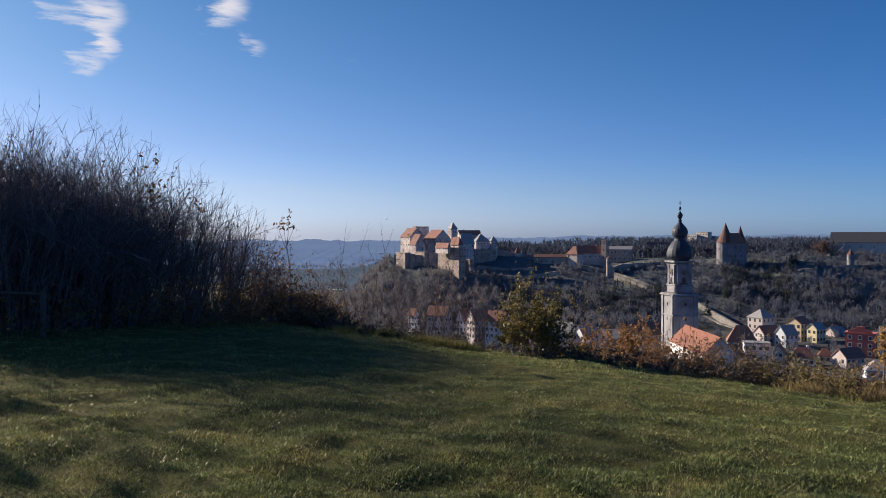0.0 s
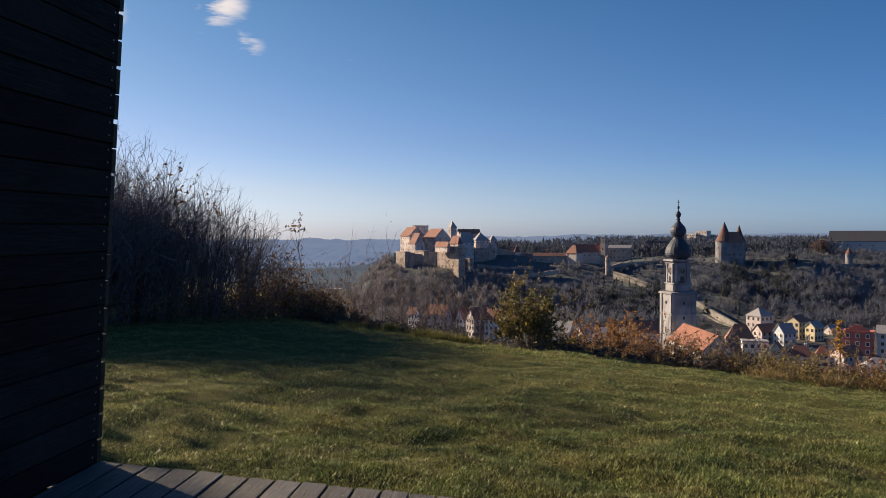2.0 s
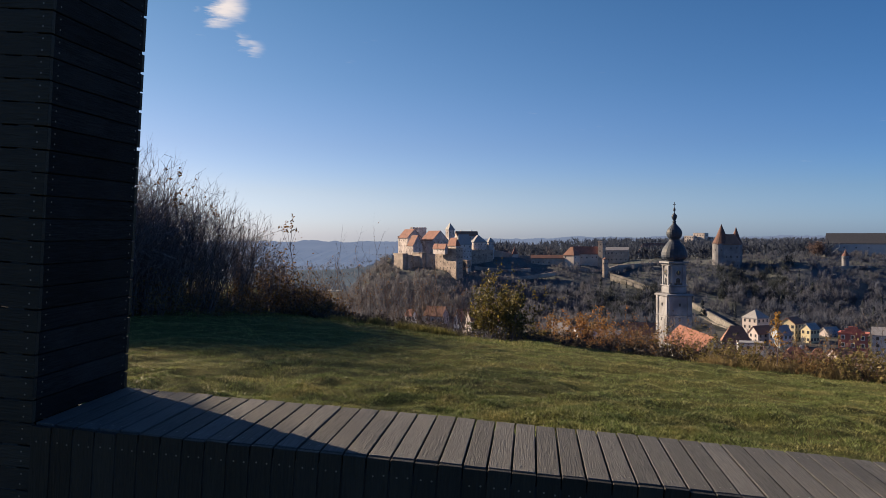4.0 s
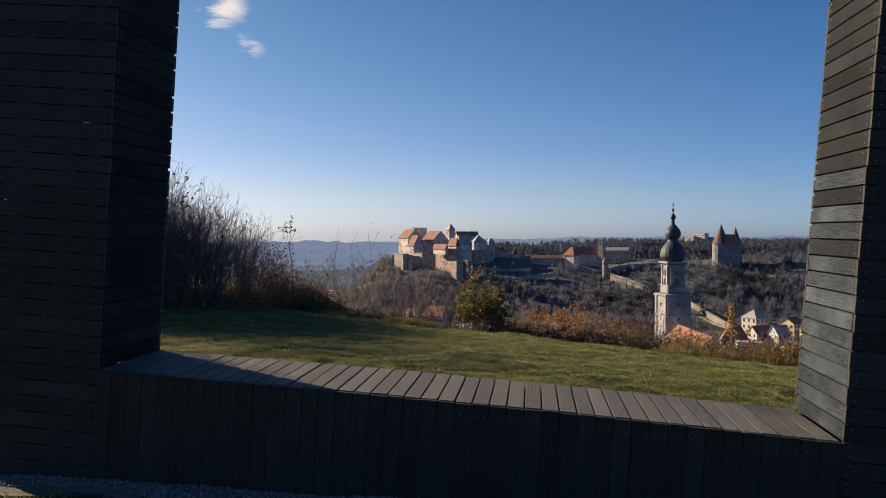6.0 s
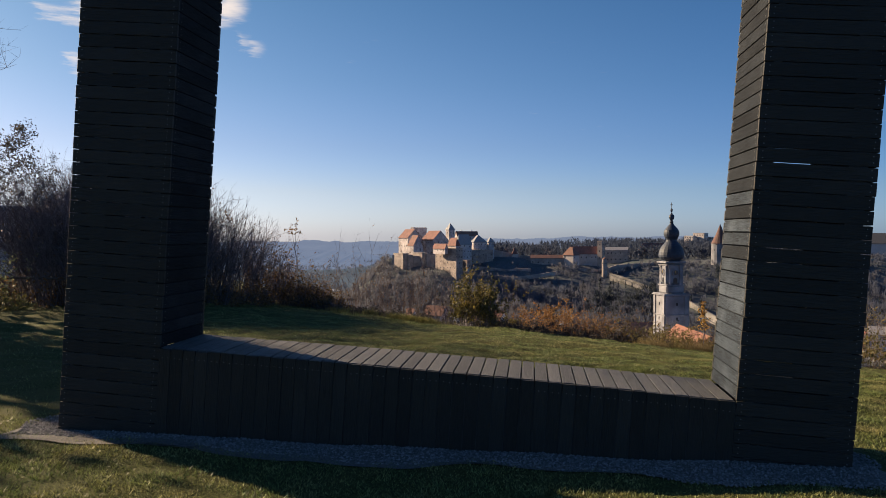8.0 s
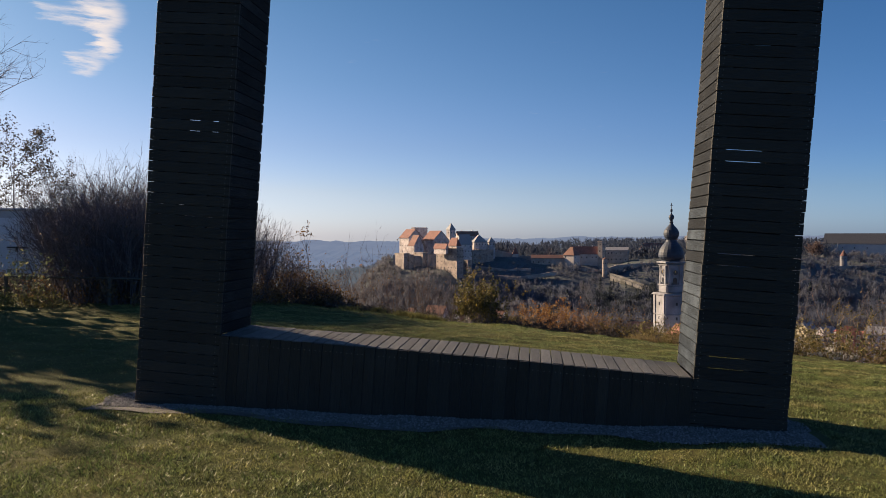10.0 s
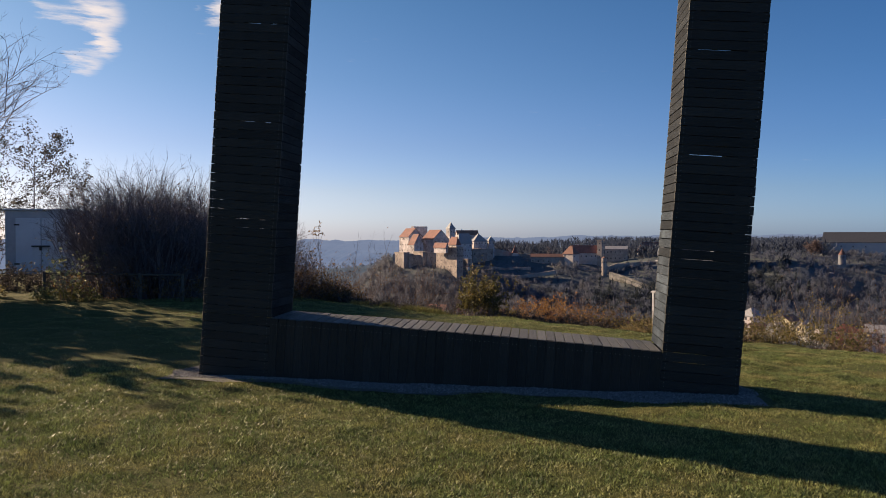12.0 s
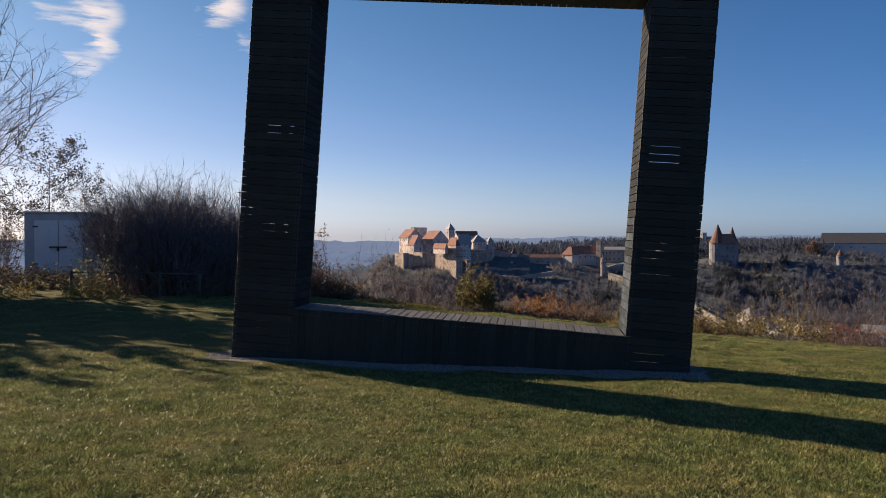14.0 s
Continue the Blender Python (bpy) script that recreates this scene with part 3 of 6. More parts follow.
def build_frame():
    f = thing("picture_frame", FRAME, "giant picture frame clad in dark-stained wooden boards, leaning sideways", "picture frame")
    rng = np.random.default_rng(5)
    T, GAP, WIDE, wood = 0.026, 0.0055, 0.0095, M["stained"]
    pv, ph = PITCH_V, PITCH_H
    screws = []
    post = board_mesh(0, BEAM + 0.006, 0, T, GAP, pv, wood)
    inner_l = board_mesh(0, DEPTH - 2 * T - 0.004, 0, T, GAP, pv, M["inner"])
    inner_r = board_mesh(0, DEPTH - 2 * T - 0.004, -T, 0, WIDE, pv, M["inner"])
    worn_r = board_mesh(0, DEPTH - 2 * T - 0.004, -T, 0, WIDE, pv, M["inner_worn"])
    cut = {}   # upright and seat boards by their width

    def lay(name, me, m):
        ob = new(name, me)
        ob.parent = f
        ob.matrix_basis = m

    def jig(a=0.002):
        return rng.normal(0, a)

    # posts: level boards on the near face, over the whole height
    for x0 in (-BEAM - 0.003, OPEN_W - 0.003):
        for i in range(-8, 51):
            z = i * pv
            lay("board", post, pose(x0 + jig(), jig(0.0015), z, 0, jig(0.06), 0))
            for dx in (0.04, BEAM - 0.035):
                screws += [(x0 + dx + jig(), -0.003, z + pv * 0.32 + jig(), 1), (x0 + dx + jig(), -0.003, z + pv * 0.78 + jig(), 1)]
    # lower and upper beams: upright boards; the seat: boards across the lower beam
    for k, (x, x1) in enumerate(zip(JOINTS, JOINTS[1:])):
        width = round(x1 - x, 4)
        crown = 0.018 * math.sin(math.pi * x / OPEN_W)   # the seat rises a little towards its middle
        if width not in cut:
            cut[width] = (board_mesh(0, BEAM - 0.004, 0, T, -width + GAP, 0, wood), board_mesh(0, DEPTH - 0.035, -width + WIDE, 0, -T - 0.008, 0, M["deck"]))
        rail_k, seat_k = cut[width]
        for z in (-BEAM, OPEN_H):
            lay("board", rail_k, pose(x, jig(0.0015), z + jig() + (crown if z < 0 else 0), 0, -90, 0))
            for zz in ((-0.075,) if z < 0 else (z + 0.08, z + BEAM - 0.06)):
                screws += [(x + ph * 0.3, -0.003, zz + crown + jig(), 1), (x + ph * 0.75, -0.003, zz + crown + jig(), 1)]
        lay("seat_board", seat_k, pose(x, 0.032 + jig(0.004), crown + jig(0.0012), jig(0.1), 0, 90))
        screws += [(x + ph * j, y, 0.002 + crown, 3) for j in (0.3, 0.72) for y in (0.09, DEPTH - 0.1)]
    # the inner faces of the posts
    for i in range(43):
        lay("board", inner_l, pose(jig(0.001), T + 0.002, i * pv, 0, 0, 90))
        lay("board", worn_r if i < 11 + 5 * math.sin(i * 2.3) else inner_r, pose(OPEN_W + jig(0.001), T + 0.002, i * pv, 0, 0, 90))
        for y in (0.06, DEPTH - 0.06):
            for k in (0.32, 0.78):
                screws += [(0.003, y, (i + k) * pv, 2), (OPEN_W - 0.003, y, (i + k) * pv, -2)]
    # what lies behind and above, joined
    bm = bmesh.new()
    for x0 in (-BEAM, OPEN_W):
        xo = x0 if x0 < 0 else x0 + BEAM - T
        for i in range(-8, 51):
            z = i * pv
            lift = (-0.016 if x0 < 0 else -0.024) + jig(0.004)
            block(bm, x0, x0 + BEAM, DEPTH - T, DEPTH, z + (0.011 if x0 < 0 else 0.02) + lift, z + pv + lift)
            block(bm, xo, xo + T, T + 0.002, DEPTH - T - 0.002, z + GAP, z + pv)
    for x, x1 in zip(JOINTS, JOINTS[1:]):
        block(bm, x, x1 - GAP, DEPTH - T, DEPTH, -BEAM, -0.036)
        block(bm, x, x1 - GAP, DEPTH - T, DEPTH, OPEN_H, OPEN_H + BEAM)
        block(bm, x, x1 - GAP, T + 0.002, DEPTH - T - 0.002, OPEN_H - 0.001, OPEN_H + T)
    for i in range(53):
        x = -BEAM + i * (OPEN_W + 2 * BEAM) / 53
        block(bm, x, x + 0.107, -0.02, DEPTH + 0.02, OPEN_H + BEAM, OPEN_H + BEAM + T)
    tagged(part("cladding", bm, wood, f), kind="stuff")
    # timber core, inset from the corners
    y0, y1 = 0.005, DEPTH - T - 0.002
    for side, x0 in enumerate((-BEAM, OPEN_W)):
        edges = [x0 + 0.065, *HOLLOW[side], x0 + BEAM - 0.065]
        for a, b in zip(edges[::2], edges[1::2]):
            part("core_timber", box(a, b, y0, y1 if side else 0.06, -BEAM, OPEN_H + BEAM), M["core"], f)
    part("core_timber", box(-0.11, -0.03, 0.065, y1 - 0.01, 0, OPEN_H), M["core"], f)
    part("core_timber", box(0, OPEN_W, y0, y1, -BEAM, -0.036), M["core"], f)
    part("core_timber", box(0, OPEN_W, y0, y1, OPEN_H + T + 0.002, OPEN_H + BEAM - 0.01), M["core"], f)
    # screws
    v, q = [], []
    for x, y, z, side in screws:
        b0 = len(v)
        for k in range(6):
            c, s = 0.0045 * math.cos(k * math.pi / 3), 0.0045 * math.sin(k * math.pi / 3)
            v.append((x + c, y, z + s) if side == 1 else (x, y + c, z + s) if abs(side) == 2 else (x + c, y + s, z))
        q.append(tuple(range(b0, b0 + 6)) if side in (1, 3, 2) else tuple(range(b0 + 5, b0 - 1, -1)))
    tagged(part("screws", mesh_of("screws", v, q, M["steel"]), None, f, "bright zinc screw heads"), kind="stuff")
    return f


# the hollows between the studs of each post
HOLLOW = ((-0.74, -0.66, -0.53, -0.33, -0.22, -0.14), (4.62, 5.14))
picture_frame = build_frame()


def build_gravel():
    rng = np.random.default_rng(8)
    me = grid_sheet(-3.42, 3.28, -0.4, 1.1, 120, 30, 0.010, M["gravel_bed"])
    bed = tagged(new("gravel_strip", me), "narrow strip of grey gravel round the wooden frame", "gravel", kind="stuff")
    n = 27000
    x, y = rng.uniform(-3.65, 3.75, n), rng.uniform(-0.68, 0.45, n)
    keep = (y > -0.34 - 0.04 * x + 0.08 * np.sin(x * 2.1) + 0.05 * np.sin(x * 5.3)) & (np.abs(x + 0.07) < 3.35 + 0.08 * np.sin(y * 7))
    keep &= (y < 0.02) | (np.abs(x) > 3.05)
    x, y = x[keep], y[keep]
    s = rng.uniform(0.005, 0.014, len(x))
    c = np.stack([x, y, ground_height(x, y) + 0.012], 1)
    o = np.array([[1, 0, 0], [0, 1, 0], [-1, 0, 0], [0, -1, 0], [0, 0, 0.8], [0, 0, -0.8]], float)
    a = rng.uniform(0, 6.28, len(x))
    rot = np.stack([np.stack([np.cos(a), -np.sin(a), 0 * a], 1), np.stack([np.sin(a), np.cos(a), 0 * a], 1), np.stack([0 * a, 0 * a, 1 + 0 * a], 1)], 1)
    v = np.einsum("nij,kj->nki", rot, o) * (s[:, None, None] * rng.uniform(0.6, 1.3, (len(x), 6, 1))) + c[:, None]
    f = np.array([[0, 1, 4], [1, 2, 4], [2, 3, 4], [3, 0, 4], [1, 0, 5], [2, 1, 5], [3, 2, 5], [0, 3, 5]])
    q = (np.arange(len(x))[:, None, None] * 6 + f[None]).reshape(-1, 3)
    tagged(part("pebbles", raw_mesh("pebbles", v.reshape(-1, 3), q, 3, M["gravel"]), None, bed), kind="stuff")


def grid_sheet(x0, x1, y0, y1, nx, ny, lift, material):
    xs, ys = np.meshgrid(np.linspace(x0, x1, nx), np.linspace(y0, y1, ny), indexing="ij")
    wob = 0.08 * np.sin(xs * 2.1) + 0.05 * np.sin(xs * 5.3 + ys)
    ys2 = ys + wob * np.where(ys < 0, 1, -1) * (np.abs(ys - (y0 + y1) / 2) > (y1 - y0) * 0.45)
    v = np.stack([xs, ys2, ground_height(xs, ys2) + lift], -1).reshape(-1, 3)
    i, j = np.meshgrid(np.arange(nx - 1), np.arange(ny - 1), indexing="ij")
    a = i * ny + j
    return raw_mesh("sheet", v, np.stack([a, a + ny, a + ny + 1, a + 1], -1).reshape(-1, 4), 4, material)


build_gravel()


def build_grass():
    rng = np.random.default_rng(11)
    xs, ys = [], []
    # fans of turf before and beyond the frame, then the outlying lawn: count, near and far, place of the fan's tip
    for n, v0, v1, tx, ty in ((480000, 4.2, 10.8, 0.25, -10.1), (340000, 3.2, 17.5, -0.62, -0.69)):
        v = v0 + (v1 - v0) * rng.uniform(0, 1, n) ** 1.15 + rng.normal(0, 0.25, n)
        u = rng.uniform(-0.66, 0.8, n) * v + rng.normal(0, 0.3, n)
        c, s = math.cos(math.radians(6.95)), math.sin(math.radians(6.95))
        xs.append(tx + c * u - s * v); ys.append(ty + s * u + c * v)
    for n, x0, x1, y0, y1 in ((60000, -17, -3, -4, 11), (120000, -2.6, 5.2, 1.0, 4.6), (60000, 3.0, 6.8, 3.0, 7.0), (30000, 3.2, 10, -1, 9), (14000, -14, 10, 12, 17), (40000, -9, 9, -13, -2)):
        xs.append(rng.uniform(x0, x1, n)); ys.append(rng.uniform(y0, y1, n))
    x, y = np.concatenate(xs), np.concatenate(ys)
    ok = (y < np.interp(x, EDGE_X, EDGE_Y) + 0.4) & ~((np.abs(x) < 3.4) & (y > -0.3 - 0.04 * x + 0.08 * np.sin(x * 2.1) + 0.05 * np.sin(x * 5.3)) & (y < 1.05))
    ok &= y < 20
    clump = value_noise(x * 4.1, y * 4.7, 5) + 0.8 * value_noise(x * 10.3 + y, y * 11.7, 6) + 0.5 * value_noise(x * 1.1, y * 1.4, 7)
    ok &= rng.uniform(-2.6, -0.6, len(x)) < clump
    x, y, clump = x[ok], y[ok], clump[ok]
    n = len(x)
    h = rng.uniform(0.012, 0.03, n) * np.clip(1 + 0.34 * clump, 0.5, 1.8)
    a = rng.uniform(0, 6.283, n)
    w = rng.uniform(0.0028, 0.006, n)
    lean = rng.uniform(0.3, 1.3, n) * h
    b = rng.uniform(0, 6.283, n)
    z = ground_height(x, y) - 0.004
    v = np.empty((n, 3, 3))
    v[:, 0] = np.stack([x - w * np.cos(a), y - w * np.sin(a), z], 1)
    v[:, 1] = np.stack([x + w * np.cos(a), y + w * np.sin(a), z], 1)
    v[:, 2] = np.stack([x + lean * np.cos(b), y + lean * np.sin(b), z + h], 1)
    me = raw_mesh("grass", v.reshape(-1, 3), np.arange(3 * n).reshape(-1, 3), 3, M["blade"])
    tagged(new("grass", me), "short mown lawn grass, green with straw-coloured patches", "grass", kind="stuff")


build_grass()

# ---- buildings of the town and the castle ----


def prism(bm, w, d, h, ridge, inset, z0=0.0, over=0.0):
    """Walls with a pitched roof line: ridge along x, inset from both ends (0: gables)."""
    x, y = w / 2 + over, d / 2 + over
    vs = [bm.verts.new(p) for p in ((-x, -y, z0), (x, -y, z0), (x, y, z0), (-x, y, z0), (-x, -y, h), (x, -y, h), (x, y, h), (-x, y, h), (-x + inset, 0, ridge), (x - inset, 0, ridge))]
    for f in ((3, 2, 1, 0), (0, 1, 5, 4), (2, 3, 7, 6), (1, 2, 6, 5), (3, 0, 4, 7), (4, 5, 9, 8), (6, 7, 8, 9), (5, 6, 9), (7, 4, 8)):
        bm.faces.new([vs[i] for i in f])
    return bm


def add_window(t, x, y, z, w, h, side, surround=None):
    """A recessed-looking dark window on a wall; side: 0 -y, 1 +x, 2 +y, 3 -x."""
    m = pose(x, y, z, 0, 0, 90 * side)
    ob = part("window", box(-w / 2, w / 2, -0.05, 0.06, -h / 2, h / 2), M["window"], t)
    ob.matrix_basis = m
    if surround:
        bm = bmesh.new()
        b = w * 0.22
        block(bm, -w / 2 - b, -w / 2, -0.1, 0.06, -h / 2 - b, h / 2 + b); block(bm, w / 2, w / 2 + b, -0.1, 0.06, -h / 2 - b, h / 2 + b)
        block(bm, -w / 2, w / 2, -0.1, 0.06, h / 2, h / 2 + b); block(bm, -w / 2, w / 2, -0.1, 0.06, -h / 2 - b, -h / 2)
        part("window_frame", bm, M[surround], ob)


def house(name, m, w, d, h, rise, wall, roof, label, category="house", inset=0.0, rows=(2, 4, 2), win=(1.0, 1.5), surround=None, chimney=0, deep=6.0, group="", flat=False, stepped=False, merlons=0):
    """A building at m on its ground: walls, roof, windows in rows on the sides that face the viewer, chimneys."""
    t = thing(name, m, label, category, group)
    if flat:
        part("wall", box(-w / 2, w / 2, -d / 2, d / 2, -deep, h), M[wall], t)
        part("roof", box(-w / 2 - 0.2, w / 2 + 0.2, -d / 2 - 0.2, d / 2 + 0.2, h + 0.004, h + 0.5), M[roof], t)
        for k in range(merlons):
            a = w * ((k + 0.5) / merlons - 0.5)
            part("merlon", box(a - w * 0.3 / merlons, a + w * 0.3 / merlons, -d / 2, -d / 2 + 0.7, h + 0.5, h + 1.1), M[wall], t)
            b = d * ((k + 0.5) / merlons - 0.5)
            part("merlon", box(w / 2 - 0.7, w / 2, b - d * 0.3 / merlons, b + d * 0.3 / merlons, h + 0.5, h + 1.1), M[wall], t)
        for k in range(3 if stepped else 0):
            a, z = w * (0.4 - 0.12 * k), h + 0.5 + rise * k / 3
            part("gable_step", box(-a, a, -d / 2 - 0.05, -d / 2 + 0.5, z, z + rise / 3), M[wall], t)
    else:
        part("wall", prism(bmesh.new(), w, d, h, h + rise, inset, -deep), M[wall], t)
        bm = bmesh.new()
        o, k = 0.35, 0.3
        x, y = w / 2 + o, d / 2 + o
        drop = rise * o / (d / 2)
        top = [(-x, -y, h - drop + k), (x, -y, h - drop + k), (x, y, h - drop + k), (-x, y, h - drop + k), (-x + inset, 0, h + rise + k), (x - inset, 0, h + rise + k)]
        low = [(a, b, c - k + 0.03) for a, b, c in top]
        vs = [bm.verts.new(p) for p in top + low]
        for f in ((0, 1, 5, 4), (2, 3, 4, 5), (6, 10, 11, 7), (8, 11, 10, 9), (0, 6, 7, 1), (2, 8, 9, 3)):
            bm.faces.new([vs[i] for i in f])
        for f in (((1, 2, 5), (3, 0, 4), (7, 11, 8), (9, 10, 6), (1, 7, 8, 2), (3, 9, 6, 0)) if inset else ((1, 7, 11, 5), (2, 5, 11, 8), (0, 4, 10, 6), (3, 9, 10, 4))):
            bm.faces.new([vs[i] for i in f])
        part("roof", bm, M[roof], t)
    lv, ns, ne = rows
    pick = random.Random(round(w * 100 + d * 10 + h))
    old = category in ("castle", "tower")

    def some(x, y, z, side):
        j = 0.25 if old else 0.0
        if old and pick.random() < 0.18:
            return
        dx = pick.uniform(-j, j) * 2
        k = 1 - pick.uniform(0, 0.35) if old else 1
        add_window(t, x + (dx if side == 0 else 0), y + (dx if side else 0), z + pick.uniform(-j, j), win[0] * k, win[1] * k, side, surround)
    for r in range(lv):
        z = h * (r + 0.55) / lv
        for i in range(ns):
            some(w * ((i + 0.5) / ns - 0.5), -d / 2, z, 0)
        for i in range(ne):
            some(w / 2, d * ((i + 0.5) / ne - 0.5), z, 1)
            some(-w / 2, d * ((i + 0.5) / ne - 0.5), z, 3)
    for i in range(chimney):
        x = w * (0.25 - 0.5 * i)
        c = part("chimney", box(x - 0.4, x + 0.4, d * 0.12, d * 0.12 + 0.7, h + rise * 0.5, h + rise + 0.9), M["white"], t)
    return t


def turret(name, m, r, h, cone, wall, roof, label, sides=14, category="tower", deep=8.0, over=0.25, group=""):
    t = thing(name, m, label, category, group)
    part("wall", turned([(r, -deep), (r, h)], sides), M[wall], t)
    if cone:
        part("roof", turned([(r + over, h + 0.01), (r * 0.55, h + cone * 0.42), (0.02, h + cone)], sides), M[roof], t)
    for i in range(sides // 2):
        a = -math.pi * (i + 0.5) / (sides // 2)
        if i % 2:
            ob = part("window", box(-0.3, 0.3, -0.06, 0.06, -0.5, 0.5), M["window"], t)
            ob.matrix_basis = pose(r * math.cos(a), r * math.sin(a), h * 0.78, 0, 0, math.degrees(a) + 90)
    return t


def wall_run(name, points, height, thick, material, label, category="wall"):
    """A wall along points (u, v, z of its top)."""
    bm = bmesh.new()
    rings = []
    for i, (u, v, z) in enumerate(points):
        a, b = points[max(i - 1, 0)], points[min(i + 1, len(points) - 1)]
        d = Vector((b[0] - a[0], b[1] - a[1], 0)).normalized()
        nx, ny = -d.y * thick / 2, d.x * thick / 2
        rings.append([bm.verts.new(p) for p in ((u - nx, v - ny, z - height), (u + nx, v + ny, z - height), (u + nx, v + ny, z), (u - nx, v - ny, z))])
    for a, b in zip(rings, rings[1:]):
        for k in range(4):
            bm.faces.new((a[k], a[(k + 1) % 4], b[(k + 1) % 4], b[k]))
    bm.faces.new(rings[0][::-1]); bm.faces.new(rings[-1])
    bmesh.ops.recalc_face_normals(bm, faces=bm.faces)
    ob = part(name, bm, M[material])
    ob.matrix_world = VIEW
    return tagged(ob, label, category)


def church_tower(m):
    t = thing("church_tower", m, "tall pale stone church tower with dark copper onion domes", "church tower")
    b, c = 8.5, 5.9

    def square(name, w, z0, z1, mat, bev=0.0):
        return part(name, box(-w / 2, w / 2, -w / 2, w / 2, z0, z1, bev), M[mat], t)

    square("shaft", b, -10, 41.4, "tower", 0.25)
    square("plinth", c + 0.5, 42.0, 44.9, "tower", 0.5)
    square("belfry", c, 44.9, 52.4, "tower", 0.9)
    for w, z, k in ((b + 1.3, 41.4, 0.35), (b + 0.8, 41.75, 0.3), (b + 0.45, 34.6, 0.45), (b + 0.45, 24.0, 0.45), (c + 0.9, 44.7, 0.4), (c + 0.7, 51.6, 0.3), (c + 1.5, 52.4, 0.6)):
        square("cornice", w, z, z + k, "tower", 0.12)
    for s in range(4):
        turn = pose(0, 0, 0, 0, 0, 90 * s)
        for x in (-b / 2 + 0.8, b / 2 - 0.8):
            for z0, z1 in ((-10, 23.9), (24.5, 34.5), (35.1, 41.3)):
                part("pilaster", box(x - 0.65, x + 0.65, -b / 2 - 0.32, -b / 2 + 0.1, z0, z1), M["tower"], t).matrix_basis = turn
        part("panel", box(-2.1, 2.1, -b / 2 - 0.12, -b / 2 + 0.1, 25.2, 33.8), M["tower"], t).matrix_basis = turn
        for x in (-1.9, 1.9):
            part("pilaster", box(x - 0.4, x + 0.4, -c / 2 - 0.25, -c / 2 + 0.1, 45.1, 51.6), M["tower"], t).matrix_basis = turn
            part("capital", box(x - 0.55, x + 0.55, -c / 2 - 0.35, -c / 2 + 0.1, 51.0, 51.5), M["tower"], t).matrix_basis = turn
        bm = box(-0.72, 0.72, -c / 2 - 0.06, -c / 2 + 0.3, 44.9, 46.8)
        bmesh.ops.create_cone(bm, cap_ends=True, segments=16, radius1=0.72, radius2=0.72, depth=0.36, matrix=pose(0, -c / 2 + 0.12, 46.8, 90))
        part("window", bm, M["window"], t, "dark arched belfry opening").matrix_basis = turn
        ob = part("clock_face", turned([(0.85, -0.1), (0.85, 0.12)], 20), M["window"], t, "dark round clock face with a gilt pointer")
        ob.matrix_basis = turn @ pose(0, -c / 2 - 0.12, 49.2, 90)
        part("clock_pointer", box(-0.07, 0.07, -0.1, 0.7, 0.13, 0.18), M["gold"], ob)
        part("clock_ring", turned([(1.15, -0.1), (1.15, 0.2), (0.86, 0.2), (0.86, -0.1)], 20, False), M["tower"], ob)
        for z in (28.5, 33.0, 38.0):
            part("window", box(-0.32, 0.32, -b / 2 - 0.15, -b / 2 + 0.1, z, z + 1.0), M["window"], t).matrix_basis = turn
    part("onion_dome", turned([(3.0, 52.9), (3.1, 53.4), (3.9, 53.9), (4.25, 54.5), (4.3, 55.2), (4.15, 56.2), (3.8, 57.2), (3.2, 58.2), (2.5, 59.1), (1.9, 59.8), (1.75, 60.4)], 20), M["copper"], t)
    part("upper_onion", turned([(1.75, 60.4), (1.9, 60.8), (2.35, 61.4), (2.6, 62.2), (2.6, 62.9), (2.3, 63.8), (1.6, 64.7), (0.9, 65.5), (0.5, 66.2), (0.7, 66.5), (0.4, 66.9), (0.7, 67.5), (0.95, 68.2), (0.8, 68.8), (0.4, 69.2), (0.12, 69.8)], 20), M["copper"], t)
    part("finial_ball", turned([(0.05, 69.8), (0.35, 70.2), (0.42, 70.6), (0.35, 71.0), (0.05, 71.2)], 10), M["copper"], t, "dark metal ball")
    bm = box(-0.09, 0.09, -0.09, 0.09, 71.1, 73.2)
    block(bm, -0.5, 0.5, -0.08, 0.08, 72.3, 72.5)
    part("cross", bm, M["copper"], t)
    return t


# the castle on its ridge
house("castle_hall", town(-16.2, 536.8, -11.3, -58), 4.4, 11.0, 18.7, 0.0, "castlewall", "castlewall", "tall castle hall with a crenellated top", "castle", inset=0.00, deep=12, flat=True, rows=(3, 2, 4), win=(0.7, 1.1), merlons=5, group="castle buildings")
house("castle_palace", town(-21.6, 516.5, -10.7, -58), 13.1, 11.1, 11.6, 5.7, "castlewall", "tile", "pale castle palace with a steep red-brown tiled roof", "castle", inset=0.00, deep=12, rows=(3, 4, 3), win=(0.7, 1.1), group="castle buildings")
house("castle_chapel", town(-17.3, 499.2, -10.4, -58), 7.7, 7.3, 6.3, 6.5, "castlewall", "tile", "low castle chapel with a steep tiled roof", "castle", inset=0.00, deep=12, rows=(1, 3, 2), win=(0.7, 2.0), group="castle buildings")
house("castle_residence", town(-4.2, 513.7, -11.3, -58), 15.1, 12.5, 10.6, 6.2, "castlewall", "tile", "pale castle residence with a tiled gable roof", "castle", inset=0.00, deep=12, rows=(3, 4, 4), win=(0.7, 1.1), group="castle buildings")
house("castle_tower", town(6.7, 525.1, -4.4, -58), 4.5, 4.7, 11.4, 4.0, "castlewall", "slate", "square castle tower with a dark pointed roof", "tower", inset=2.18, deep=12, rows=(2, 1, 2), win=(0.7, 1.1))
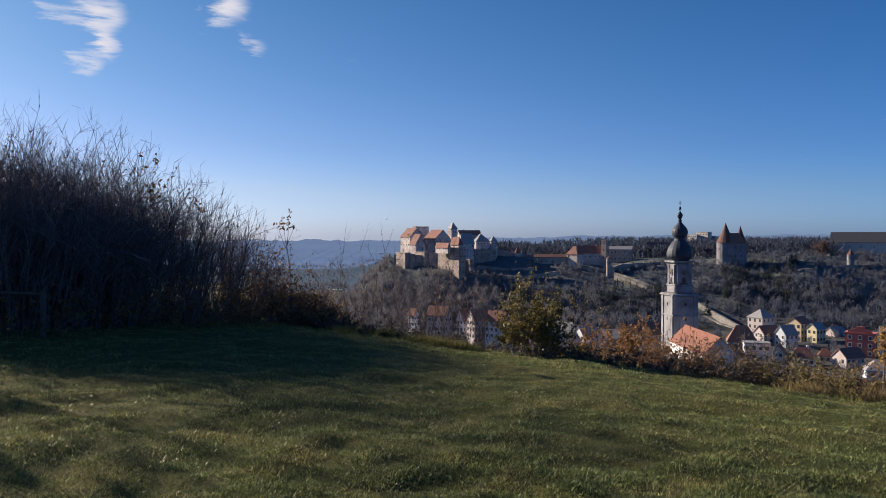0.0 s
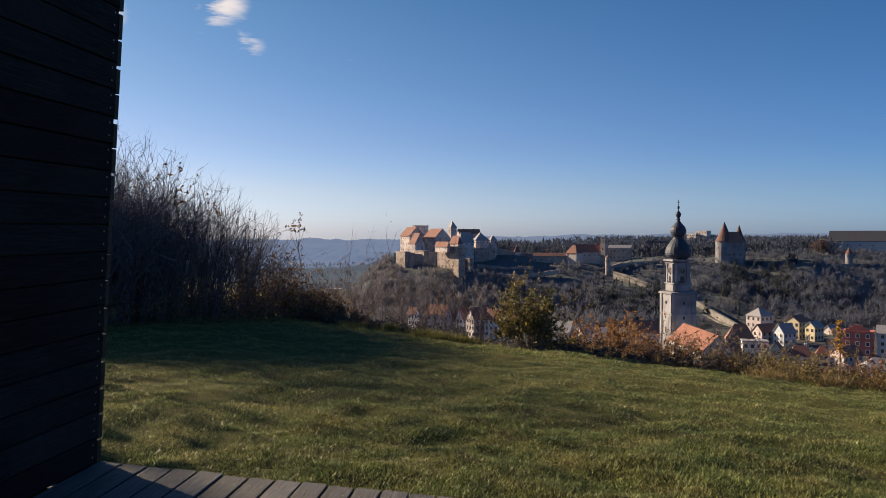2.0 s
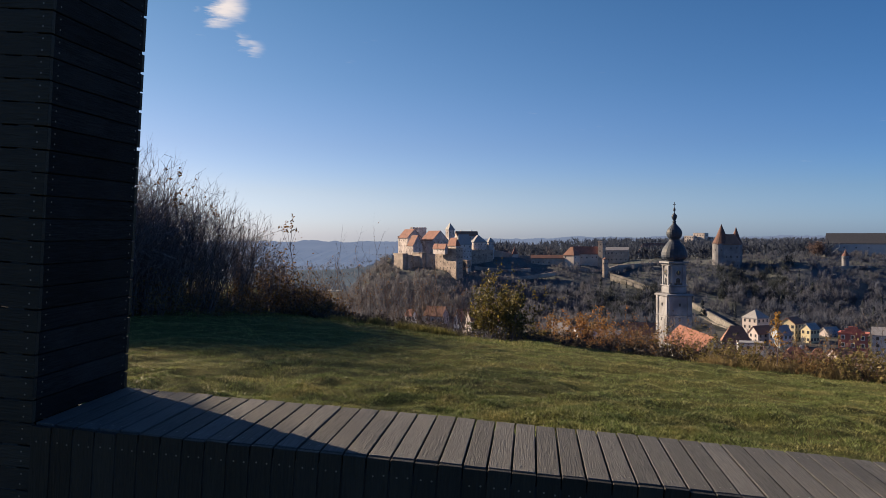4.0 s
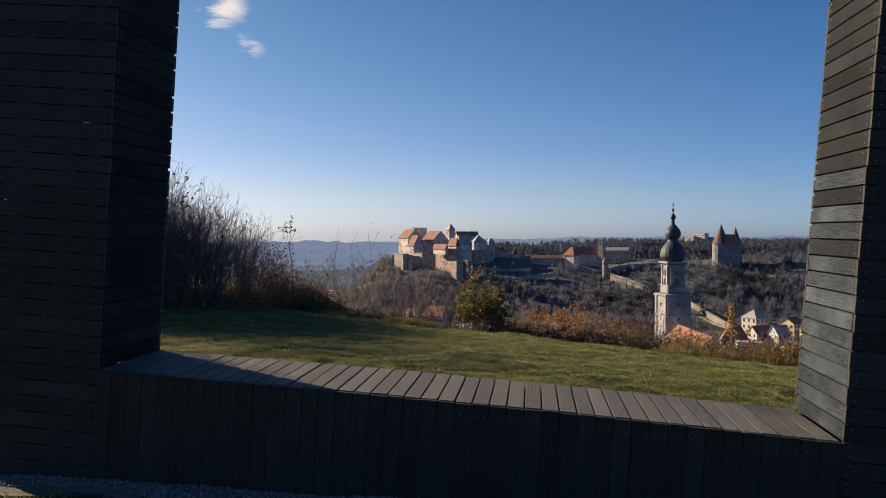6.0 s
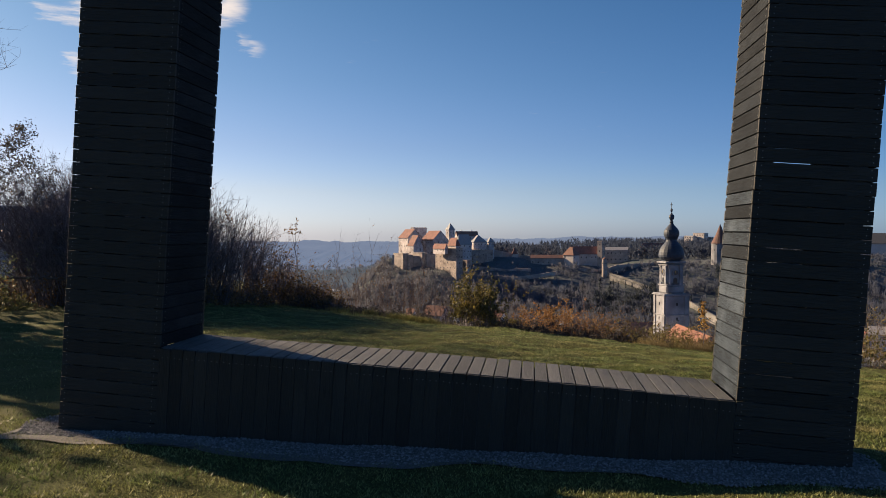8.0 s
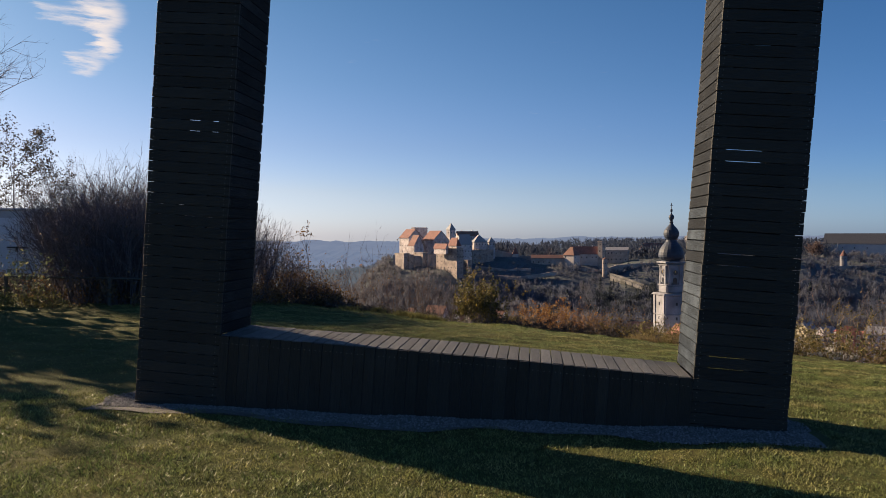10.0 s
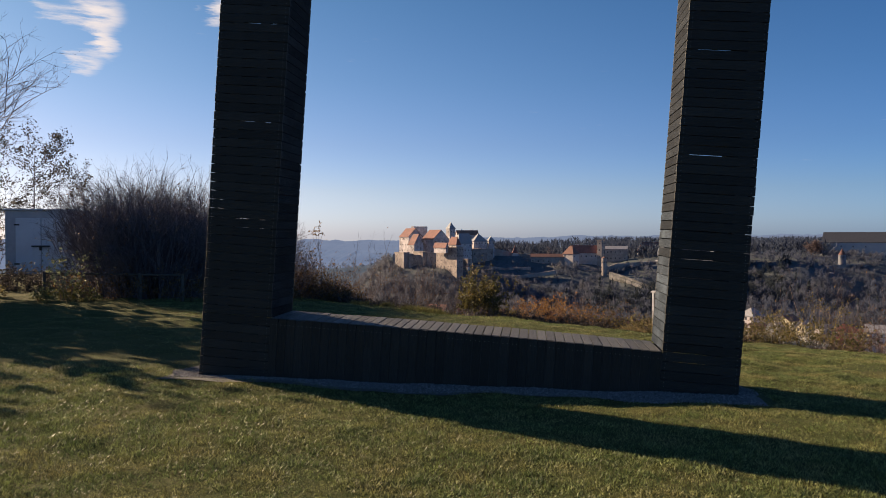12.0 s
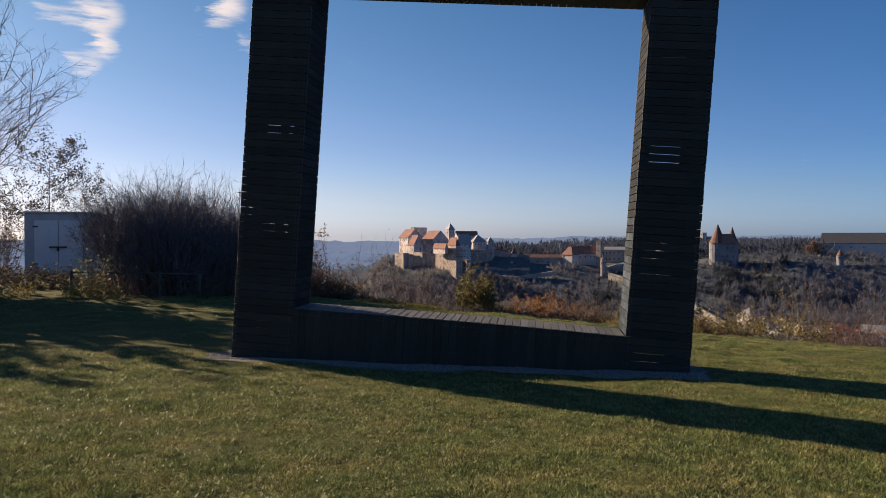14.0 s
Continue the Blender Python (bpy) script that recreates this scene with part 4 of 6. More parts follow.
house("castle_range", town(18.6, 530.8, -9.8, 18), 16.0, 4.9, 12.3, 2.8, "castlewall", "oldtile", "long castle range with a brown roof and chimneys", "castle", inset=0.00, deep=12, rows=(3, 7, 2), win=(0.7, 1.1), chimney=2, group="castle buildings")
house("castle_outbuilding", town(-0.2, 461.5, -8.3, -58), 14.2, 1.9, 3.0, 2.3, "castlewall", "tile", "low castle outbuilding with a small tiled roof", "castle", inset=0.00, deep=1, rows=(1, 4, 1), win=(0.6, 0.9), group="castle buildings")
house("castle_block", town(5.1, 463.7, -19.9, -58), 24.6, 4.7, 14.2, 0.0, "oldstone", "oldstone", "massive stone castle block with rows of small windows", "castle", inset=0.00, deep=12, flat=True, rows=(4, 6, 3), win=(0.7, 0.9), group="castle buildings")
house("castle_gate_tower", town(8.2, 457.8, -8.2, -58), 9.4, 3.0, 4.9, 4.0, "castlewall", "tile", "stout castle gate tower with a tiled cap", "tower", inset=1.44, deep=1, rows=(1, 3, 2), win=(0.6, 0.9))
house("castle_wing", town(15.5, 495.9, -14.1, 20), 9.7, 4.8, 11.0, 6.0, "castlewall", "slate", "castle wing with a steep dark slate roof", "castle", inset=1.45, deep=12, rows=(3, 5, 2), win=(0.7, 1.1), group="castle buildings")
house("castle_wing", town(25.8, 511.6, -12.6, -66), 7.6, 10.4, 10.4, 4.9, "castlewall", "slate", "castle wing with a dark hipped roof", "castle", inset=3.41, deep=12, rows=(3, 2, 4), win=(0.7, 1.1), group="castle buildings")
house("castle_corner_house", town(34.8, 516.4, -10.9, -60), 2.8, 4.7, 9.0, 2.9, "castlewall", "slate", "small castle corner house with a dark pointed roof", "castle", inset=1.34, deep=12, rows=(2, 1, 2), win=(0.7, 1.1), group="castle buildings")
house("castle_forework", town(27.9, 502.4, -14.3, -76), 5.4, 14.6, 6.6, 0.0, "oldstone", "oldstone", "low shaded stone forework under the castle wings", "castle", inset=0.00, deep=12, flat=True, rows=(1, 1, 5), win=(0.7, 0.9), group="castle buildings")
house("gate_bastion", town(16.9, 474.9, -21.8, -50), 4.7, 3.6, 7.9, 0.0, "oldstone", "oldstone", "low stone gate bastion on the slope", "bastion", inset=0.00, deep=12, flat=True, rows=(1, 1, 1), win=(0.8, 1.2))
house("pillar_tower", town(17.1, 466.9, -24.5, -40), 1.4, 1.2, 6.3, 0.0, "castlewall", "oldtile", "slim pale stone pillar tower on the slope", "tower", inset=0.00, deep=12, flat=True, rows=(1, 1, 1), win=(0.5, 0.8))
house("buttress", town(-26.5, 490.6, -14.6, -58), 12.9, 4.2, 4.7, 0.0, "stone", "stone", "stone bastion of the castle wall under the palace", "bastion", inset=0.00, deep=12, flat=True, rows=(0, 0, 0), group="castle wall bastions")
house("buttress", town(-14.2, 490.4, -15.5, -58), 12.9, 3.4, 6.1, 0.0, "stone", "stone", "stone bastion of the castle wall under the palace", "bastion", inset=0.00, deep=12, flat=True, rows=(0, 0, 0), group="castle wall bastions")
house("buttress", town(-20.9, 486.5, -15.0, -58), 4.0, 3.1, 4.3, 0.0, "stone", "stone", "stone bastion of the castle wall under the palace", "bastion", inset=0.00, deep=12, flat=True, rows=(0, 0, 0), group="castle wall bastions")
house("buttress", town(-7.1, 487.5, -16.3, -58), 3.9, 7.2, 6.1, 0.0, "stone", "stone", "stone bastion of the castle wall under the palace", "bastion", inset=0.00, deep=12, flat=True, rows=(0, 0, 0), group="castle wall bastions")
wall_run("castle_rampart", ((-32.4, 496.0, -10.6), (-19.9, 488.0, -10.9), (-4.4, 486.0, -11.4)), 9.0, 1.6, "stone", "stone curtain wall under the palace", "wall")
wall_run("curtain_wall", ((20.6, 500.0, -11.4), (38.2, 522.0, -7.6), (56.4, 525.0, -11.2), (65.0, 520.0, -11.9)), 8.0, 1.4, "stone", "shaded stone curtain wall along the ridge", "wall")
wall_run("terrace_wall", ((22.5, 485.0, -17.6), (42.4, 480.0, -19.6), (59.1, 482.0, -19.0)), 4.0, 1.2, "stone", "low terrace wall on the castle slope", "wall")
wall_run("terrace_wall", ((27.1, 468.0, -22.3), (48.3, 466.0, -24.0), (73.7, 470.0, -20.6)), 2.5, 1.2, "stone", "low terrace wall on the castle slope", "wall")
wall_run("curtain_wall", ((80.6, 490.0, -17.8), (105.9, 486.0, -20.6), (117.9, 490.0, -17.1), (154.6, 500.0, -15.2), (185.1, 500.0, -18.2)), 6.0, 1.3, "stone", "long stone wall along the ridge", "wall")
turret("turret", town(52.3, 520.0, -11.9), 2.77, 1.19, 5.54, "plaster", "tile", "small castle wall tower with a pointed orange roof", 4)
house("castle_storehouse", town(74.0, 505.0, -19.2, -12), 23.5, 5.9, 6.2, 1.9, "stone", "oldtile", "long low castle storehouse with a brown roof", "castle", inset=0.00, rows=(1, 7, 1), win=(0.8, 1.0), deep=8, group="castle buildings")
house("castle_gatehouse", town(88.9, 500.0, -18.2, -45), 8.5, 7.1, 7.6, 5.0, "plaster", "oldtile", "square castle gatehouse with a brown hipped roof", "castle", inset=3.55, rows=(2, 2, 2), win=(0.9, 1.2), deep=8, group="castle buildings")
house("castle_house", town(100.6, 512.0, -15.6, -18), 19.1, 6.8, 5.5, 4.7, "plaster", "tile", "castle house with a long red tiled roof", "castle", inset=0.00, rows=(1, 6, 1), win=(0.9, 1.2), chimney=2, deep=8, group="castle buildings")
house("stone_tower", town(110.2, 505.0, -15.3, -40), 3.5, 3.5, 13.5, 0.0, "stone", "stone", "bare square stone tower on the ridge", "tower", inset=0.00, rows=(3, 1, 1), win=(0.7, 1.2), flat=True, deep=8)
turret("turret", town(106.8, 478.0, -25.4), 1.64, 12.38, 1.46, "stone", "oldtile", "slim round wall turret of pale stone", 14)
house("castle_wing", town(127.2, 530.0, -17.4, -20), 15.5, 7.0, 9.3, 2.0, "stone", "slate", "grey stone castle wing with a dark roof", "castle", inset=0.00, rows=(2, 5, 2), win=(0.9, 1.2), deep=8, group="castle buildings")
house("ridge_house", town(162.1, 560.0, -12.9, -14), 22.7, 7.6, 3.4, 6.0, "plaster", "tile", "long ridge-top house with a rust-brown roof", "house", inset=3.79, rows=(1, 7, 2), win=(1, 1.3), deep=8)
house("apartment_block", town(304.3, 900.0, -13.5, -50), 12.2, 7.6, 15.8, 0.0, "plaster", "plaster", "pale modern apartment block beyond the ridge", "apartment block", inset=0.00, rows=(4, 4, 3), win=(1.3, 1.3), flat=True, deep=10, group="apartment blocks")
house("apartment_block", town(316.7, 900.0, -13.5, -50), 14.7, 9.2, 19.2, 0.0, "plaster", "plaster", "pale modern apartment block beyond the ridge", "apartment block", inset=0.00, rows=(4, 4, 3), win=(1.3, 1.3), flat=True, deep=10, group="apartment blocks")
house("apartment_block", town(327.6, 900.0, -13.5, -50), 7.3, 4.6, 14.4, 0.0, "plaster", "plaster", "pale modern apartment block beyond the ridge", "apartment block", inset=0.00, rows=(4, 4, 3), win=(1.3, 1.3), flat=True, deep=10, group="apartment blocks")
house("twin_gatehouse", town(194.6, 497.0, -21.1, -25), 14.4, 8.5, 17.8, 6.4, "greystone", "oldtile", "tall castle gatehouse between two round towers", "castle", inset=4.24, rows=(3, 4, 2), win=(0.9, 1.5), deep=10)
turret("cone_tower", town(190.4, 500.0, -22.8), 5.71, 19.80, 13.33, "greystone", "conetile", "round castle tower with a tall conical brown roof", 18)
turret("cone_tower", town(201.1, 502.0, -22.9), 4.21, 19.50, 11.85, "greystone", "conetile", "slimmer round castle tower with a conical dark roof", 18)
house("castle_granary", town(322.5, 530.0, -16.2, -33), 80.3, 20.1, 12.9, 7.3, "lilac", "shingle", "long castle granary with a steep dark roof and small windows", "castle", inset=0.00, rows=(2, 10, 3), win=(1.1, 1.3), deep=10, group="castle buildings")
turret("turret", town(267.2, 486.0, -17.7), 2.22, 6.66, 4.44, "greystone", "conetile", "little round wall turret with a red-brown cap", 14)
wall_run("curtain_wall", ((212.1, 510.0, -15.5), (251.9, 512.0, -13.2), (277.0, 508.0, -13.1), (310.7, 500.0, -13.7)), 5.0, 1.2, "stone", "long stone rampart on the ridge", "wall")
wall_run("terrace_wall", ((213.5, 455.0, -26.8), (230.8, 462.0, -23.1), (250.6, 466.0, -21.8)), 2.5, 1.2, "stone", "low terrace wall on the hillside", "wall")
wall_run("terrace_wall", ((245.3, 480.0, -18.9), (262.1, 484.0, -17.6), (302.0, 486.0, -16.9)), 3.0, 1.2, "stone", "low terrace wall on the hillside", "wall")
wall_run("stair_wall", ((108.8, 470.0, -21.7), (114.2, 460.0, -23.3), (121.5, 448.0, -26.4), (129.8, 436.0, -30.3), (141.0, 412.0, -34.9), (144.6, 387.0, -39.6), (147.3, 362.0, -43.6)), 4.6, 1.2, "stairstone", "pale stone stair wall climbing the castle hill", "wall")
wall_run("stair_path", ((108.1, 467.0, -22.6), (120.4, 444.0, -27.8), (128.6, 432.0, -32.3), (138.6, 408.0, -39.4), (142.6, 385.0, -43.2), (145.0, 366.0, -44.4)), 2.0, 1.4, "stairstone", "paved stepped path beside the stair wall", "path")
# the church and the town
church_tower(town(79.8, 250.0, -59.8, 9))
house("church_nave", town(78.7, 225.0, -49.1, -90), 30.0, 10.0, 16.8, 4.8, "white", "nave_tile", "white church nave with a broad orange tiled roof", "church", inset=0.0, rows=(1, 6, 1), win=(1.2, 4), deep=10)
house("town_house", town(161.5, 286.0, -45.0, -35), 10.2, 6.4, 8.9, 2.4, "red", "red", "red townhouse with a stepped gable and pale window surrounds", "house", inset=0.00, rows=(3, 3, 2), win=(1.0, 1.3), surround="framing", flat=True, stepped=True)
house("town_house", town(172.6, 282.0, -44.4, -30), 10.7, 7.2, 8.2, 2.6, "white", "slate", "cream-white townhouse with a grey roof", "house", inset=0.00, rows=(3, 3, 3), win=(1.0, 1.3), chimney=1)
house("town_house", town(159.3, 332.0, -45.5, 38), 8.8, 6.8, 8.1, 2.5, "yellow", "oldtile", "tall yellow townhouse with dark windows", "house", inset=0.00, rows=(3, 3, 3), win=(1.1, 1.4))
house("town_house", town(163.4, 324.0, -45.3, 30), 6.5, 4.6, 6.4, 2.2, "yellow", "slate", "small yellow townhouse with a grey roof", "house", inset=0.00, rows=(2, 3, 2), win=(1.1, 1.3))
house("town_house", town(151.2, 352.0, -42.9, 30), 8.9, 8.1, 5.9, 3.5, "lilac", "slate", "grey-lilac house with a grey hipped roof", "house", inset=4.06, rows=(2, 3, 3), win=(1.0, 1.4))
house("town_house", town(144.7, 312.0, -45.0, 25), 7.3, 5.6, 5.2, 3.6, "bluewall", "slate", "pale blue townhouse with a grey roof", "house", inset=0.00, rows=(2, 3, 2), win=(1.0, 1.3), surround="framing")
house("town_house", town(139.0, 318.0, -44.4, 20), 8.3, 5.5, 4.4, 2.9, "lilac", "oldtile", "grey townhouse with a dark brown roof", "house", inset=0.00, rows=(2, 3, 2), win=(1.0, 1.3))
house("town_house", town(118.6, 280.0, -45.8, -15), 9.1, 5.7, 6.8, 0.0, "white", "slate", "white flat-roofed townhouse among gardens", "house", inset=0.00, rows=(2, 4, 2), win=(1.1, 1.4), flat=True)
house("town_house", town(123.5, 272.0, -46.1, 60), 5.6, 3.5, 5.4, 2.5, "white", "oldtile", "white gabled townhouse with small windows", "house", inset=0.00, rows=(2, 2, 2), win=(1.0, 1.2))
house("town_house", town(130.0, 268.0, -45.8, -20), 8.0, 5.4, 3.7, 3.1, "bluewall", "tile", "pale townhouse with a bright orange roof", "house", inset=2.68, rows=(1, 4, 2), win=(1.0, 1.2), chimney=1)
house("town_house", town(142.0, 275.0, -46.0, -25), 4.2, 3.0, 3.4, 2.1, "lilac", "tile", "small house with an orange tiled roof", "house", inset=1.49, rows=(1, 2, 2), win=(0.9, 1.1))
house("town_house", town(143.7, 262.0, -46.7, 20), 8.9, 5.9, 5.6, 2.8, "lilac", "oldtile", "grey house with a brown roof among shrubs", "house", inset=0.00, rows=(2, 4, 2), win=(1.0, 1.2))
house("town_house", town(142.9, 240.0, -48.1, -20), 10.8, 6.7, 6.2, 2.9, "bluewall", "slate", "blue-grey house with a slate roof", "house", inset=3.37, rows=(2, 4, 2), win=(1.0, 1.3))
house("town_house", town(183.1, 345.0, -47.3, 25), 8.4, 5.6, 3.7, 2.6, "lilac", "slate", "grey house at the hill foot", "house", inset=0.00, rows=(1, 3, 2), win=(1.0, 1.2))
house("town_house", town(121.1, 300.0, -45.7, -18), 11.1, 7.4, 5.0, 5.7, "lilac", "oldtile", "grey house with a rust-brown roof", "house", inset=3.69, rows=(2, 4, 2), win=(1.0, 1.2))
house("town_house", town(106.1, 270.0, -46.1, 25), 6.0, 4.6, 4.1, 3.7, "lilac", "oldtile", "grey house with a steep brown roof", "house", inset=0.00, rows=(1, 3, 2), win=(1.0, 1.2))
house("town_house", town(92.0, 330.0, -46.7, -15), 13.9, 6.3, 5.0, 4.5, "lilac", "oldtile", "long house with a brown roof behind the church", "house", inset=0.00, rows=(1, 5, 2), win=(1.0, 1.2))
house("town_house", town(73.4, 320.0, -45.7, -22), 10.7, 6.0, 3.4, 3.2, "lilac", "slate", "house with a grey roof at the hill foot", "house", inset=0.00, rows=(1, 4, 2), win=(1.0, 1.2))
house("town_house", town(47.7, 290.0, -43.5, -35), 7.5, 6.2, 7.1, 4.0, "white", "slate", "white townhouse half hidden by shrubs", "house", inset=0.00, rows=(2, 3, 3), win=(1.0, 1.3))
house("town_house", town(55.5, 286.0, -44.6, 30), 8.2, 5.9, 8.3, 3.0, "white", "slate", "white gabled townhouse among bare trees", "house", inset=0.00, rows=(3, 3, 3), win=(1.0, 1.3))
house("town_house", town(14.4, 300.0, -40.0, 30), 7.7, 5.9, 7.8, 4.1, "lilac", "oldtile", "greyish townhouse behind bare stems", "house", inset=0.00, rows=(3, 3, 3), win=(1.0, 1.3))
house("town_house", town(22.1, 296.0, -39.4, -35), 8.6, 6.6, 7.2, 3.6, "white", "tile", "white townhouse with many small windows", "house", inset=0.00, rows=(3, 4, 3), win=(0.9, 1.2))
house("town_house", town(8.3, 310.0, -39.0, 50), 4.1, 3.4, 5.7, 4.2, "white", "oldtile", "white gabled townhouse behind bare stems", "house", inset=0.00, rows=(2, 2, 2), win=(0.9, 1.2))
house("town_house", town(-1.6, 318.0, -40.1, -30), 8.9, 6.4, 7.8, 3.6, "lilac", "oldtile", "townhouse glimpsed through bare stems", "house", inset=0.00, rows=(2, 3, 2), win=(1.0, 1.2))
house("town_house", town(-13.1, 330.0, -39.1, -40), 3.9, 3.2, 5.5, 2.5, "white", "tile", "small white house glimpsed through bare stems", "house", inset=0.00, rows=(2, 2, 2), win=(0.9, 1.2))
house("valley_hall", town(-93.1, 640.0, -49.6, -30), 11.1, 6.2, 4.4, 1.5, "white", "white", "far white hall on the valley floor", "hall", inset=0.00, rows=(1, 5, 2), win=(1.5, 2), flat=True)
house("far_house", town(587.1, 1300.0, -18.2, -40), 6.5, 4.6, 4.0, 3.0, "white", "oldtile", "far pale house beyond the castle ridge", "house", inset=2.31, rows=(1, 3, 2), win=(1.2, 1.4), deep=10, group="far houses")
house("far_house", town(555.7, 1200.0, -23.1, -40), 6.7, 4.8, 3.7, 2.7, "white", "oldtile", "far pale house beyond the castle ridge", "house", inset=2.40, rows=(1, 3, 2), win=(1.2, 1.4), deep=10, group="far houses")
house("far_house", town(609.3, 1250.0, -23.2, -40), 9.3, 6.7, 3.8, 2.9, "white", "oldtile", "far pale house beyond the castle ridge", "house", inset=3.33, rows=(1, 3, 2), win=(1.2, 1.4), deep=10, group="far houses")
house("far_house", town(645.5, 1300.0, -20.2, -40), 7.3, 5.2, 4.0, 3.0, "white", "oldtile", "far pale house beyond the castle ridge", "house", inset=2.60, rows=(1, 3, 2), win=(1.2, 1.4), deep=10, group="far houses")
house("far_house", town(686.8, 1350.0, -23.1, -40), 5.9, 4.2, 4.1, 3.1, "white", "oldtile", "far pale house beyond the castle ridge", "house", inset=2.10, rows=(1, 3, 2), win=(1.2, 1.4), deep=10, group="far houses")
house("far_house", town(665.3, 1400.0, -18.7, -40), 6.1, 4.4, 4.3, 3.2, "white", "oldtile", "far pale house beyond the castle ridge", "house", inset=2.18, rows=(1, 3, 2), win=(1.2, 1.4), deep=10, group="far houses")
house("far_house", town(550.5, 1300.0, -20.2, -40), 4.8, 3.5, 4.0, 3.0, "white", "oldtile", "far pale house beyond the castle ridge", "house", inset=1.73, rows=(1, 3, 2), win=(1.2, 1.4), deep=10, group="far houses")
house("far_house", town(-137.9, 1000.0, -50.2, -40), 5.0, 3.6, 3.0, 2.3, "white", "oldtile", "far pale house on the valley floor", "house", inset=1.78, rows=(1, 3, 2), win=(1.2, 1.4), deep=10, group="far houses")
house("far_house", town(-162.7, 980.0, -52.2, -40), 6.1, 4.4, 3.0, 2.2, "white", "oldtile", "far pale house on the valley floor", "house", inset=2.18, rows=(1, 3, 2), win=(1.2, 1.4), deep=10, group="far houses")
house("far_house", town(-126.1, 1150.0, -47.5, -40), 5.0, 3.6, 3.5, 2.6, "white", "oldtile", "far pale house on the valley floor", "house", inset=1.79, rows=(1, 3, 2), win=(1.2, 1.4), deep=10, group="far houses")
house("far_house", town(-135.7, 1100.0, -50.4, -40), 4.1, 2.9, 3.4, 2.5, "white", "oldtile", "far pale house on the valley floor", "house", inset=1.47, rows=(1, 3, 2), win=(1.2, 1.4), deep=10, group="far houses")

# ---- plants on the hill, shed and fence ----


def shrub(name, x, y, height, width, stems, label, category="shrub", bark="bark", leaf=None, leaves=0, leaf_size=0.04, levels=2, kids=4, thick=0.012, seed=1, group="", lean=0.35, base=None, up=0.25, leaf_low=0.0, fill=0.45, wide=0.55):
    rng = np.random.default_rng(seed)
    z = (ground_at(x, y) if base is None else base) - 0.05
    t = thing(name, Matrix.Translation((x, y, z)), label, category, group)
    segs, tips = [], []
    for i in range(stems):
        a, r = rng.uniform(0, 6.283), width * 0.5 * math.sqrt(rng.uniform())
        px, py = r * math.cos(a), r * math.sin(a)
        pz = ground_at(x + px, y + py) - z - 0.1 if base is None else 0.0
        d = np.array([px / width * lean * 2 + rng.normal(0, 0.16), py / width * lean * 2 + rng.normal(0, 0.16), 1.0])
        hh = height * rng.uniform(fill, 0.95) * (1 - 0.3 * (2 * r / width) ** 2)
        branch(rng, segs, tips, (px, py, pz), d / np.linalg.norm(d), hh, thick * rng.uniform(0.6, 1.2), levels, kids, 0.3, up, 4, wide, 0.42)
    tagged(part("twig_mass", sticks("twig_mass", segs, M[bark]), None, t), kind="stuff")
    if leaf and leaves:
        s = np.array(segs)
        pick = rng.integers(0, len(s), leaves * 3)
        k = rng.uniform(0, 1, (leaves * 3, 1))
        p = s[pick, :3] * (1 - k) + s[pick, 3:6] * k + rng.normal(0, leaf_size * 0.8, (leaves * 3, 3))
        p = p[p[:, 2] > leaf_low * height][:leaves]
        tagged(part("foliage", flakes("foliage", p, leaf_size, M[leaf], rng), None, t), kind="stuff")
    return t


def at(u, v):
    p = town(u, v).translation
    return p.x, p.y


# the bare thicket along the edge of the lawn
g = "bare shrubs of the thicket"
for i, (u, v, h, w, n) in enumerate(((-8.4, 13.0, 3.3, 2.0, 200), (-7.5, 13.1, 3.3, 2.2, 225), (-6.7, 14.0, 3.1, 2.2, 180),
                                     (-6.1, 15.1, 2.95, 2.1, 105), (-5.7, 16.2, 2.65, 2.0, 80), (-5.1, 17.2, 2.35, 1.8, 60), (-9.0, 15.6, 3.6, 2.4, 130), (-7.8, 16.0, 3.5, 2.8, 130))):
    x, y = at(u, v)
    shrub("bare_shrub", x, y, h, w, n, "dense leafless shrub of upright grey twigs at the lawn's edge", seed=20 + i, group=g, levels=2, kids=7, thick=0.018, leaf="dryleaf", leaves=260, leaf_size=0.03, up=0.1, fill=0.78, wide=0.55)
for i, (u, v, h, w, n) in enumerate(((-4.6, 17.9, 2.0, 1.4, 80), (-4.0, 18.2, 1.6, 1.4, 80), (-3.4, 17.8, 1.2, 1.3, 70), (-2.7, 17.5, 0.8, 1.2, 60))):
    x, y = at(u, v)
    shrub("low_shrub", x, y, h, w, n, "low twiggy shrub with a few brown leaves", seed=40 + i, levels=2, kids=4, thick=0.009, leaf="dryleaf", leaves=1300, leaf_size=0.04, group="low shrubs at the lawn's end")
for i, (u, v, h, w) in enumerate(((-8.6, 12.0, 1.0, 2.2), (-7.2, 12.3, 1.1, 2.2), (-6.3, 13.2, 1.1, 2.0), (-5.7, 14.4, 1.1, 2.0), (-5.2, 15.5, 1.0, 1.8), (-4.8, 16.6, 0.9, 1.7), (-4.2, 17.4, 0.8, 1.6), (-7.6, 14.6, 1.3, 3.0), (-6.2, 16.6, 1.3, 3.0))):
    x, y = at(u, v)
    shrub("undergrowth_bush", x, y, h, w, 70, "low tangled dark undergrowth beneath the bare thicket", "bush", seed=50 + i, levels=2, kids=4, thick=0.007, leaf="dryleaf", leaves=1300, leaf_size=0.035, lean=0.9, up=-0.1, group="undergrowth of the thicket")
x, y = at(-7.5, 14.0)
